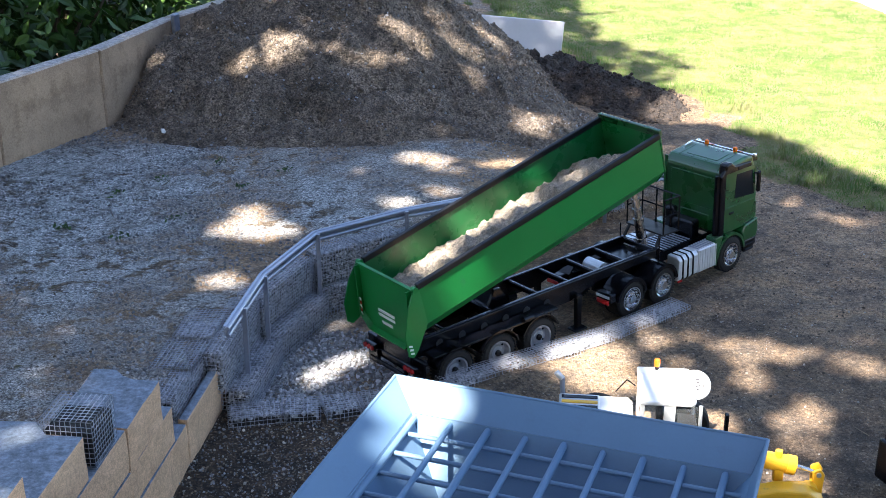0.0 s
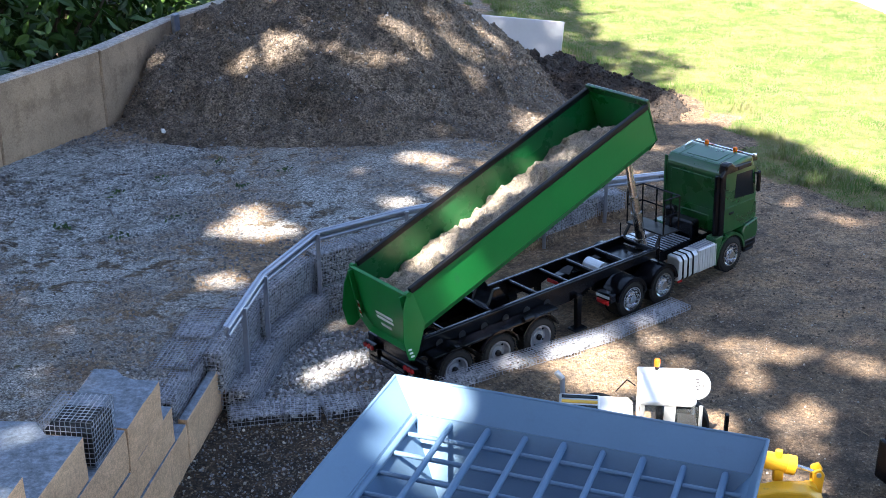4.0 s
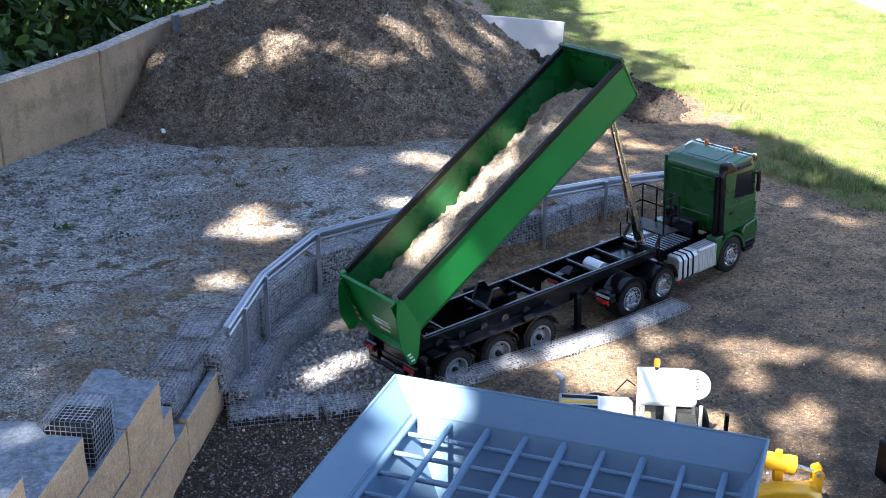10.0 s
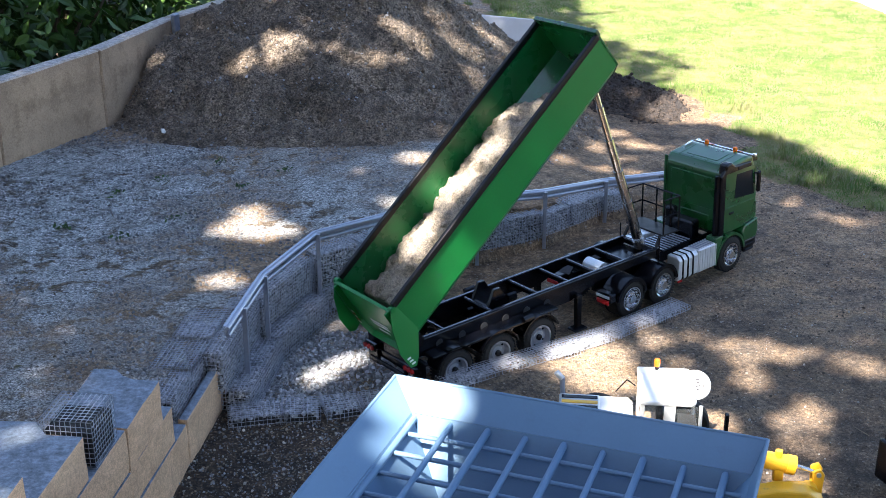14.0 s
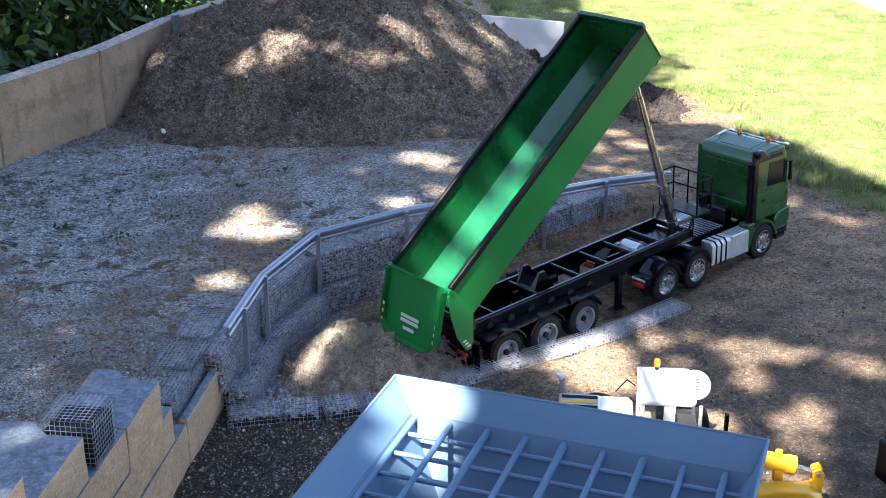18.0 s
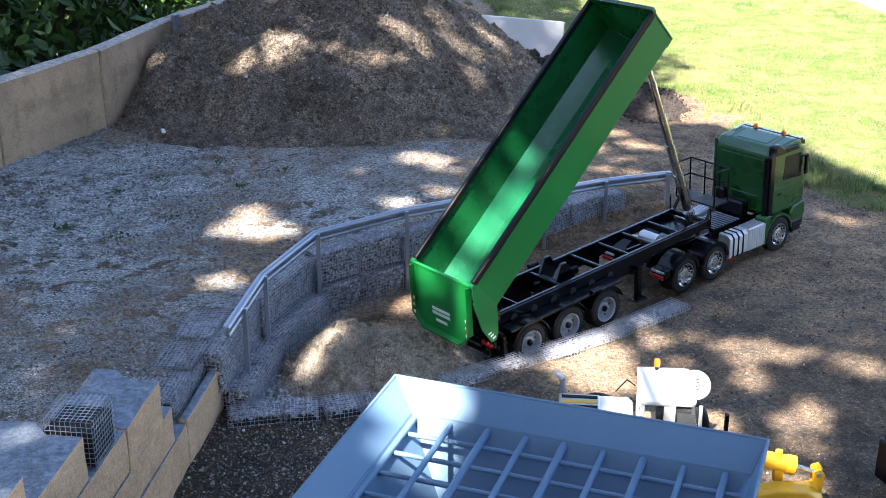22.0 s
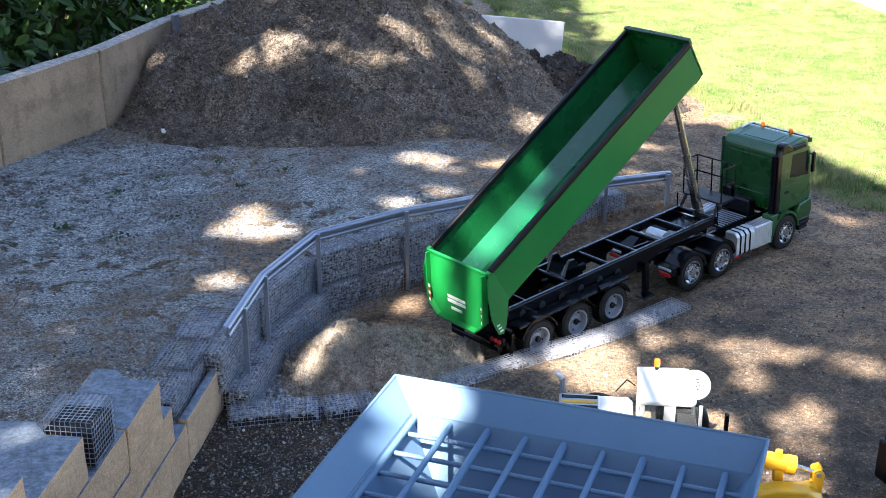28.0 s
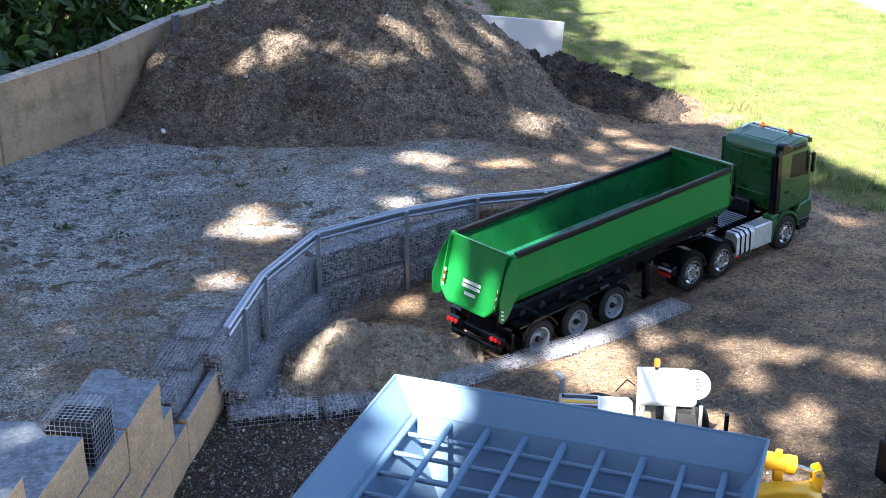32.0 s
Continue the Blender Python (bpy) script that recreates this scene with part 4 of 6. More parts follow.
    bc = part("beacon", bm, M["black"], cab)
    bm = bmesh.new()
    lathe(bm, [(0.0048, 0.261), (0.0052, 0.264), (0.0048, 0.2690), (0.0026, 0.2712)], 14, "z")
    bmesh.ops.translate(bm, verts=bm.verts, vec=(0.062, s * 0.040, 0))
    part("amber_lens", bm, M["amber"], bc, "orange beacon lens")
    if s > 0:
        bm = bmesh.new()
        rod(bm, (0.020, 0.070, 0.261), (0.048, 0.070, 0.265), 0.0016, 8, 0.0026)
        part("air_horn", bm, M["chrome"], cab)
bm = bmesh.new()
prism(bm, [(0.060, 0.262), (0.092, 0.252), (0.094, 0.240), (0.074, 0.244), (0.060, 0.254)], "y", -0.080, 0.080, 0.002)
part("sun_visor", bm, M["black"], cab, "black sun visor over the windscreen")
bm = bmesh.new()
rod(bm, (0.074, -0.080, 0.259), (0.074, 0.080, 0.259), 0.0015, 8)
for y in (-0.078, 0.078):
    rod(bm, (0.078, y, 0.257), (0.086, y, 0.255), 0.0042, 12)
part("lamp_bar", bm, M["chrome"], cab, "thin chrome bar with round lamps")
bm = bmesh.new()
prism(bm, [(-0.032, 0.235), (-0.028, 0.260), (-0.010, 0.262), (0.004, 0.252), (0.020, 0.251), (0.064, 0.249), (0.066, 0.236), (-0.02, 0.236)], "y", -0.0868, -0.066, 0.004)
fairing = part("roof_corner_fairing", bm, M["black"], cab, "black corner fairing of the roof")
bm = bmesh.new()
box(bm, (0.034, -0.0872, 0.243), (0.040, 0.0012, 0.008), 0.0004)
part("fairing_inset", bm, M["glass"], fairing, "dark glossy inset")
bm = bmesh.new()
prism(bm, [(0.0805, 0.236), (0.0915, 0.168), (0.0935, 0.168), (0.0830, 0.236)], "y", -0.074, 0.074, 0.0006)
part("windscreen", bm, M["glass"], cab)
bm = bmesh.new()
prism(bm, [(0.096, 0.100), (0.098, 0.145), (0.106, 0.140), (0.109, 0.104)], "y", -0.055, 0.055, 0.002)
part("grille", bm, M["black"], cab)
bm = bmesh.new()
prism(bm, [(0.082, 0.034), (0.084, 0.070), (0.103, 0.068), (0.100, 0.038)], "y", -0.084, 0.084, 0.003)
part("bumper", bm, M["black"], cab)
bm = bmesh.new()
box(bm, (-0.055, 0, 0.10), (0.03, 0.06, 0.045), 0.004)
box(bm, (-0.062, 0.035, 0.115), (0.02, 0.025, 0.06), 0.004)
part("engine_cover", bm, M["black"], tractor)

# ---- the truck: tipping trailer ----
trailer = thing("tipper_trailer", Matrix(), "black three-axle tipping trailer with a green steel tub", "trailer")
for x in (0.1071, 0.0, -0.1071):
    for s in (-1, 1):
        wheel(trailer, x, s * 0.0755, "trailer")
    bm = bmesh.new()
    rod(bm, (x, -0.064, RT), (x, 0.064, RT), 0.006, 10)
    part("axle", bm, M["black"], trailer)
    for s in (-1, 1):
        bm = bmesh.new()
        arch(bm, x, RT, 0.049, 0, 20, 160, *sorted((s * 0.058, s * 0.0925)), t=0.002)
        part("mudguard", bm, M["black"], trailer)
        bm = bmesh.new()
        rod(bm, (x + 0.03, s * 0.052, 0.072), (x + 0.052, s * 0.052, 0.072), 0.012, 14)
        part("air_bellow", bm, M["black"], trailer)
for s in (-1, 1):
    bm = bmesh.new()
    prism(bm, [(-0.185, 0.078), (-0.185, 0.110), (0.48, 0.122), (0.48, 0.104), (0.30, 0.098), (0.22, 0.076), (-0.05, 0.070)], "y", *sorted((s * 0.047, s * 0.055)), 0.0008)
    rail_ = part("frame_rail", bm, M["black"], trailer)
    bm = bmesh.new()
    bar(bm, (-0.185, s * 0.0475, 0.1108), (0.48, s * 0.0475, 0.1228), 0.0045, 0.0024)
    part("rail_flange", bm, M["black_edge"], rail_, "flange with a sky highlight in its colour")
    for i in range(6):
        # flat dark disc, painted as the shaded inside of a hole
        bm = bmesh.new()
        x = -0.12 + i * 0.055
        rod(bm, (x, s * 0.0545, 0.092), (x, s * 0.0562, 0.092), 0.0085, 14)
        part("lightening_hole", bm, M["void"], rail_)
    bm = bmesh.new()
    prism(bm, [(-0.16, 0.082), (-0.16, 0.0865), (0.155, 0.093), (0.155, 0.0885)], "y", *sorted((s * 0.058, s * 0.090)), 0.0008)
    part("side_guard", bm, M["black"], trailer)
    bm = bmesh.new()
    box(bm, (0.235, s * 0.062, 0.052), (0.012, 0.012, 0.075), 0.001)
    box(bm, (0.235, s * 0.062, 0.013), (0.034, 0.026, 0.004), 0.001)
    part("landing_leg", bm, M["black"], trailer)
    bm = bmesh.new()
    rod(bm, (0.02 + 0.04, s * 0.091, 0.096), (0.045 + 0.04, s * 0.091, 0.0965), 0.006, 14)
    part("air_tank", bm, M["black"], trailer, "small black air tank")
    bm = bmesh.new()
    box(bm, (-0.182, s * 0.073, 0.050), (0.003, 0.038, 0.056), 0.001)
    box(bm, (-0.180, s * 0.073, 0.079), (0.008, 0.040, 0.006), 0.001)
    part("mud_flap", bm, M["black"], trailer, "black rubber mud flap")
    # rear lamps
    bm = bmesh.new()
    box(bm, (-0.195, s * 0.065, 0.066), (0.010, 0.036, 0.015), 0.002)
    lc = part("lamp_carrier", bm, M["black"], trailer)
    for k in range(3):
        bm = bmesh.new()
        rod(bm, (-0.2035, s * (0.054 + 0.011 * k), 0.066), (-0.1995, s * (0.054 + 0.011 * k), 0.066), 0.0048, 12)
        part("tail_light", bm, M["red"], lc, "red round tail light")
bm = bmesh.new()
box(bm, (-0.186, 0, 0.072), (0.005, 0.098, 0.050), 0.001)
part("rear_panel", bm, M["black"], trailer)
for x in (-0.178, -0.10, 0.02, 0.14, 0.225, 0.30, 0.385, 0.475):
    bm = bmesh.new()
    z = 0.104 + (x + 0.185) * 0.018
    box(bm, (x, 0, z - 0.001), (0.007, 0.094, 0.010), 0.0008)
    cross = part("cross_member", bm, M["black"], trailer)
    bm = bmesh.new()
    box(bm, (x, 0, z + 0.0049), (0.0035, 0.092, 0.0018), 0.0004)
    part("cross_flange", bm, M["black_edge"], cross, "flange with a sky highlight in its colour")
bm = bmesh.new()
rod(bm, (0.345, -0.024, 0.100), (0.345, 0.024, 0.100), 0.016, 18)
part("oil_tank", bm, M["alu"], trailer, "silver round tank between the rails")
bm = bmesh.new()
box(bm, (0.43, 0, 0.104), (0.085, 0.090, 0.006), 0.001)
part("king_plate", bm, M["black"], trailer)
bm = bmesh.new()
box(bm, (0.05, 0.0, 0.098), (0.05, 0.05, 0.03), 0.004)
prism(bm, [(0.02, 0.10), (0.04, 0.145), (0.055, 0.145), (0.085, 0.10)], "y", 0.020, 0.028, 0.001)
prism(bm, [(0.02, 0.10), (0.04, 0.145), (0.055, 0.145), (0.085, 0.10)], "y", -0.028, -0.020, 0.001)
part("tub_stabiliser", bm, M["black"], trailer)
bm = bmesh.new()
box(bm, (-0.188, 0, 0.060), (0.006, 0.172, 0.010), 0.001)
for s in (-1, 1):
    box(bm, (-0.185, s * 0.05, 0.08), (0.006, 0.008, 0.04), 0.001)
part("underrun_bar", bm, M["black"], trailer)
bm = bmesh.new()
box(bm, (-0.198, 0, 0.044), (0.005, 0.13, 0.008), 0.001)
for s in (-1, 1):
    box(bm, (-0.193, s * 0.045, 0.055), (0.008, 0.006, 0.022), 0.001)
part("rear_bumper", bm, M["black"], trailer)
# platform with a railing at the front
plat = new("platform")
plat.parent = trailer
bm = bmesh.new()
box(bm, (0.517, 0, 0.148), (0.052, 0.110, 0.004), 0.001)
for s in (-1, 1):
    bar(bm, (0.495, s * 0.045, 0.148), (0.478, s * 0.048, 0.120), 0.005, 0.005, up=(0, 1, 0))
part("deck", bm, M["rubber_edge"], plat, "dark mesh deck")
pts = [(0.494, 0.054), (0.541, 0.054), (0.541, -0.030), (0.541, -0.054), (0.494, -0.054)]
for x, y in pts + [(0.541, 0.012)]:
    bm = bmesh.new()
    rod(bm, (x, y, 0.150), (x, y, 0.228), 0.0019, 6)
    part("railing_post", bm, M["black"], plat)
for z in (0.190, 0.228):
    for a, b in zip(pts, pts[1:]):
        bm = bmesh.new()
        rod(bm, (*a, z), (*b, z), 0.0019, 6)
        part("railing_tube", bm, M["black"], plat)
for s in (-1, 1):
    bm = bmesh.new()
    rod(bm, (0.478, s * 0.058, 0.05), (0.478, s * 0.058, 0.150), 0.0017, 6)
    part("support_tube", bm, M["black"], plat)

# the tub, turning about its rear hinge
HX, HZ = -0.1718, 0.1107
tub = new("tub")
tub.parent = trailer
TL, TT = 0.6396, 0.242
RX = -0.156


def tl(x, y, z):
    return (x - HX, y, z - HZ)


def section(o):
    """The tub's cross-section, moved outward by o."""
    return [(-0.0855 - o, TT), (-0.0855 - o, 0.156), (-0.056 - o * 0.8, 0.124 - o), (0.056 + o * 0.8, 0.124 - o), (0.0855 + o, 0.156), (0.0855 + o, TT)]


XF, XR = RX + TL, RX - 0.006
bm = bmesh.new()
outer, inner = section(0.0), section(-0.0022)
rows_ = []
for x, dz in ((XR, 0.0), (XF, 0.0)):
    rows_.append(([bm.verts.new(tl(x, y, z)) for y, z in outer], [bm.verts.new(tl(x, y, z)) for y, z in inner]))
(o0, i0), (o1, i1) = rows_
for k in range(5):
    bm.faces.new((o0[k], o0[k + 1], o1[k + 1], o1[k]))
for k in (0, 5):
    bm.faces.new((o0[k], o1[k], i1[k], i0[k]))
for k in range(5):
    bm.faces.new((o0[k], i0[k], i0[k + 1], o0[k + 1]))
bmesh.ops.recalc_face_normals(bm, faces=bm.faces)
part("tub_shell", bm, M["green"], tub, "smooth green steel tub")
ring = section(-0.0024)
for k in range(5):
    bm = bmesh.new()
    (ya, za), (yb, zb_) = ring[k], ring[k + 1]
    sheet(bm, [tl(XR, ya, za), tl(XF, ya, za), tl(XF, yb, zb_), tl(XR, yb, zb_)], 0.0008)
    part("floor_plate" if k == 2 else "chamfer_plate" if k in (1, 3) else "lining_plate", bm, M["green_floor"] if k in (1, 2, 3) else M["green_in"], tub, "scoured green floor with sky sheen in its colour" if k == 2 else "scratched green inner face with shade in its colour")
bm = bmesh.new()
prism(bm, [(y, z) for y, z in section(0.0015)], "x", XF - 0.001, XF + 0.003, 0.0006)
box(bm, (XF + 0.0035, 0, 0.19), (0.006, 0.10, 0.08), 0.002)
bmesh.ops.translate(bm, verts=bm.verts, vec=(-HX, 0, -HZ))
part("front_wall", bm, M["green_in"], tub, "green front wall, painted darker as shade")
bm = bmesh.new()
prism(bm, [(-0.088, 0.237), (-0.088, 0.252), (-0.060, 0.2525), (0.060, 0.2525), (0.088, 0.252), (0.088, 0.237)], "x", XF - 0.003, XF + 0.006, 0.002)
bmesh.ops.translate(bm, verts=bm.verts, vec=(-HX, 0, -HZ))
part("front_beam", bm, M["cab"], tub, "glossy green top beam")
for s in (-1, 1):
    bm = bmesh.new()
    box(bm, tl((XF + XR) / 2, s * 0.0845, 0.2392), (TL + 0.004, 0.0090, 0.0125), 0.002, seg=2)
    part("rim_rubber", bm, M["rubber_edge"], tub, "black rubber rim")
    bm = bmesh.new()
    box(bm, tl((XF + XR) / 2, s * 0.0872, 0.2365), (TL - 0.006, 0.0036, 0.004), 0.001)
    part("rim_profile", bm, M["rubber_edge"], tub)
    # wing that reaches behind the tailgate
    bm = bmesh.new()
    edge = ((0.004, 0.2385), (-0.014, 0.236), (-0.034, 0.212), (-0.056, 0.166), (-0.060, 0.126), (-0.050, 0.117), (-0.034, 0.124), (0.004, 0.160))
    sheet(bm, [tl(XR + u, s * (0.0872 + 0.20 * (0.004 - u)), z) for u, z in edge], 0.0022)
    wing = part("rear_wing", bm, M["green"], tub)
    for k in range(3):
        bm = bmesh.new()
        box(bm, (0, 0, 0), (0.009, 0.0010, 0.0034), 0, Matrix.Translation(tl(XR - 0.050, s * 0.0994, 0.127 + 0.008 * k)) @ pose(0, 0, 0, 0, 30, -11 * s))
        part("marker_stripe", bm, M["print"], wing)
bm = bmesh.new()
for s in (-1, 1):
    bar(bm, tl(-0.15, s * 0.036, 0.1195), tl(0.46, s * 0.036, 0.1195), 0.012, 0.007)
for x in (-0.1, 0.05, 0.2, 0.35):
    bar(bm, tl(x, -0.05, 0.1205), tl(x, 0.05, 0.1205), 0.008, 0.005)
part("floor_beams", bm, M["black"], tub)
bm = bmesh.new()
rod(bm, (0, -0.066, 0), (0, 0.066, 0), 0.006, 12)
for s in (-1, 1):
    box(bm, (0.004, s * 0.058, 0.004), (0.022, 0.006, 0.020), 0.002)
part("hinge_shaft", bm, M["black"], tub)
# tailgate, hung from the top edge
GATE_AT = Vector(tl(XR - 0.004, 0, 0.236))
gate = new("tailgate")
gate.parent = tub
gate.matrix_basis = Matrix.Translation(GATE_AT)
gl = lambda y, z: (y, z - 0.236)
bm = bmesh.new()
OUT = [gl(-0.083, 0.238), gl(-0.083, 0.138), gl(-0.0565, 0.112), gl(0.0565, 0.112), gl(0.083, 0.138), gl(0.083, 0.238)]


def slope_x(z):
    return -0.004 - 0.16 * (0.0 - z) ** 1.0 * 1.0


pts0 = [bm.verts.new((slope_x(z), y, z)) for y, z in OUT]
pts1 = [bm.verts.new((slope_x(z) - 0.004, y, z)) for y, z in OUT]
bm.faces.new(pts0)
bm.faces.new(pts1[::-1])
for k in range(6):
    j = (k + 1) % 6
    bm.faces.new((pts0[j], pts0[k], pts1[k], pts1[j]))
bmesh.ops.recalc_face_normals(bm, faces=bm.faces)
part("panel", bm, M["green"], gate, "green tailgate panel")
bm = bmesh.new()
edge = [Vector((slope_x(z) - 0.007, y * 0.985, z + (0.003 if z < -0.1 else 0))) for y, z in OUT]
for k in range(5):
    bar(bm, edge[k], edge[k + 1], 0.0035, 0.014, up=(1, 0, 0.16))
part("edge_frame", bm, M["green"], gate)
bm = bmesh.new()
bar(bm, (-0.006, -0.087, 0.003), (-0.006, 0.087, 0.003), 0.006, 0.005)
part("top_beam", bm, M["green"], gate)
for s in (-1, 1):
    bm = bmesh.new()
    rod(bm, (-0.002, s * 0.082, 0.002), (-0.002, s * 0.092, 0.002), 0.0055, 12)
    part("hinge", bm, M["green"], gate)
    for k in range(5):
        bm = bmesh.new()
        z = -0.066 - 0.0075 * k
        y = s * 0.0785
        box(bm, (slope_x(z) - 0.0118, y, z), (0.0008, 0.006, 0.0066))
        part("marker_stripe", bm, M["red"] if k % 2 else M["print"], gate, "red and white warning stripe")
for z, w in ((-0.075, 0.052), (-0.084, 0.052), (-0.098, 0.032)):
    bm = bmesh.new()
    box(bm, (slope_x(z) - 0.0046, 0.004, z), (0.0012, w, 0.0065 if z > -0.1 else 0.009), 0, pose(0, 0, 0))
    part("plate", bm, M["print"], gate, "white lettering reduced to a plain bar")
for y in (-0.03, 0.03):
    bm = bmesh.new()
    bar(bm, (slope_x(-0.126) - 0.002, y, -0.130), (slope_x(-0.113) - 0.002, y, -0.120), 0.008, 0.006, up=(1, 0, 0))
    part("latch", bm, M["black"], gate)

# telescopic ram: stages that slide out of one another
RAM_BASE, RAM_TIP = Vector((0.500, 0.0, 0.062)), Vector((0.470, 0.0, 0.122))
STAGE = 0.098
ram = []
for k in range(6):
    r = 0.0125 - 0.0013 * k
    bm = bmesh.new()
    rod(bm, (0, 0, 0.0), (0, 0, STAGE if k else 0.072), r, 18)
    rod(bm, (0, 0, (STAGE if k else 0.072) - 0.006), (0, 0, STAGE if k else 0.072), r + 0.0003, 18)
    ram.append(part("ram_stage", bm, M["steel"], trailer, "steel telescopic ram stage", smooth=False))

# ---- the sand: the load in the tub, later the heap behind it ----
def heap_h(x, y):
    """The dumped heap, over its own centre."""
    h = np.full(np.shape(x), -1.0)
    for cx, cy, top_, slope in ((-0.038, 0.004, 0.118, 0.76), (0.045, -0.030, 0.116, 0.66), (0.110, -0.020, 0.088, 0.60), (-0.048, -0.045, 0.062, 0.60)):
        h = np.maximum(h, top_ - slope * np.sqrt((x - cx) ** 2 + (y - cy) ** 2 + 0.0007))
    return h + (0.010 * rough(x, y, 0.06) + 0.010 * rough(x, y, 0.026) + 0.009 * rough(x, y, 0.013) + 0.006 * rough(x, y, 0.007)) * step(-0.012, 0.02, h)


SAND_GROUP = "tipped load of sand"
LAYER = 0.056


def sand_piece(x0, x1, y0, y1, lo, hi, st=0.003):
    xs, ys = np.linspace(x0, x1, int((x1 - x0) / st) + 1), np.linspace(y0, y1, int((y1 - y0) / st) + 1)
    X, Y = np.meshgrid(xs, ys, indexing="ij")
    H = np.minimum(heap_h(X, Y), hi)
    i = np.arange(X.size).reshape(X.shape)
    V = np.stack([X, Y, np.maximum(H, lo - 0.01)], -1).reshape(-1, 3)
    g = H > lo - 0.008
    F = np.stack([i[:-1, :-1], i[1:, :-1], i[1:, 1:], i[:-1, 1:]], -1)[g[:-1, :-1] & g[1:, :-1] & g[1:, 1:] & g[:-1, 1:]]
    rng = np.random.default_rng(int(1000 * abs(x0)) + 3)
    n = int(26000 * (x1 - x0) * (y1 - y0))
    cx, cy = rng.uniform(x0, x1, n), rng.uniform(y0, y1, n)
    ch = heap_h(cx, cy)
    ok = (ch > lo + 0.001) & (ch < hi)
    cr = 0.0012 + 0.0055 * rng.random(n) ** 5
    CV, CF = stones(np.stack([cx, cy, ch + cr * 0.2], -1)[ok], cr[ok], rng)
    F = [tuple(f) for f in F.tolist()] + [tuple(f) for f in (CF + len(V)).tolist()]
    V = np.concatenate([V, CV])
    c = np.array([(x0 + x1) / 2, (y0 + y1) / 2, lo])
    ob = solid("sand", V - c, F, M["sand"], smooth=True)
    tagged(ob, "heap of damp brown sand tipped from the tub", "sand", SAND_GROUP, "stuff")
    return ob, Vector(c)


HEAP_AT = Vector((-0.135, 2.222, -0.010))
HEAP = [sand_piece(-0.215 + 0.1075 * k, -0.1075 + 0.1075 * k, -0.17, 0.17, 0.0, LAYER) for k in range(4)] + [sand_piece(-0.16, 0.18, -0.15, -0.021, LAYER, 0.2), sand_piece(-0.16, 0.18, -0.021, 0.10, LAYER, 0.2)]


def load_piece(x0, x1, seed):
    """A stretch of the load: flat below, lumpy on top, fitted to the tub."""
    st = 0.0032
    xs, ys = np.linspace(x0, x1, int((x1 - x0) / st) + 1), np.linspace(-0.0825, 0.0825, 52)
    X, Y = np.meshgrid(xs, ys, indexing="ij")
    crown = 0.066 + 0.012 * (1 - (Y / 0.083) ** 2) - 0.018 * step(0.0, 0.083, Y)
    H = crown + 0.008 * rough(X + seed, Y, 0.05) + 0.008 * rough(X, Y + seed, 0.019) + 0.006 * rough(X, Y, 0.010) + 0.003 * rough(X, Y, 0.006)
    H = H - 0.02 * step(0.05, 0.0, XF - HX - 0.012 - X) * 1.0
    edge = np.minimum(X - x0, x1 - X)
    H = H - 0.004 * (1 - step(0.0, 0.012, edge))
    low = np.maximum(0.0008, (np.abs(Y) - 0.052) * 1.02)
    i = np.arange(X.size).reshape(X.shape)
    q = np.stack([i[:-1, :-1], i[1:, :-1], i[1:, 1:], i[:-1, 1:]], -1).reshape(-1, 4)
    n = X.size
    rim = np.concatenate([i[:, 0], i[-1, 1:], i[-2::-1, -1], i[0, -2:0:-1]])
    nx = np.roll(rim, -1)
    F = np.concatenate([q, q[:, ::-1] + n, np.stack([nx, rim, rim + n, nx + n], -1)])
    xc = (x0 + x1) / 2
    V = np.concatenate([np.stack([X - xc, Y, H], -1).reshape(-1, 3), np.stack([X - xc, Y, low], -1).reshape(-1, 3)])
    ob = solid("sand", V, F, M["sand"], smooth=True)
    tagged(ob, "pale damp sand lying in the green tub", "sand", SAND_GROUP, "stuff")
    return ob, xc


LOAD = [load_piece(0.022 + 0.098 * k, 0.022 + 0.098 * (k + 1) + 0.014, 0.0) for k in range(6)]


# ---- the steel hopper in the foreground ----
hopper = thing("feed_hopper", pose(-0.069, 1.616, 0.0, 0, 0, -19.8), "blue-grey painted steel feed hopper with a bar screen", "hopper")
HW, HD, HT = 0.528, 0.62, 0.300
FL, DROP, FR = 0.040, 0.032, 0.012
# local: x to the far corner along the back edge, y towards the yard, the opening lies at y < 0
bm = bmesh.new()
back = [(0, 0, HT), (HW, 0, HT), (HW - FR, -FL, HT - DROP), (FL, -FL, HT - DROP)]
sheet(bm, back, 0.003)
part("back_flare", bm, M["hopper"], hopper)
for x0, x1 in ((0.0, FL), (HW, HW - FR)):
    bm = bmesh.new()
    sheet(bm, [(x0, 0, HT), (x0, -HD, HT), (x1, -HD + FL, HT - DROP), (x1, -FL, HT - DROP)], 0.003)
    part("side_flare", bm, M["hopper"], hopper)
bm = bmesh.new()
sheet(bm, [(0, -HD, HT), (HW, -HD, HT), (HW - FR, -HD + FL, HT - DROP), (FL, -HD + FL, HT - DROP)], 0.003)
part("front_flare", bm, M["hopper"], hopper)
z1, z0 = HT - DROP, 0.15
IN = [(FL, -FL), (HW - FR, -FL), (HW - FR, -HD + FL), (FL, -HD + FL)]
LO = [(FL + 0.07, -FL - 0.06), (HW - FL - 0.07, -FL - 0.06), (HW - FL - 0.07, -HD + FL + 0.06), (FL + 0.07, -HD + FL + 0.06)]
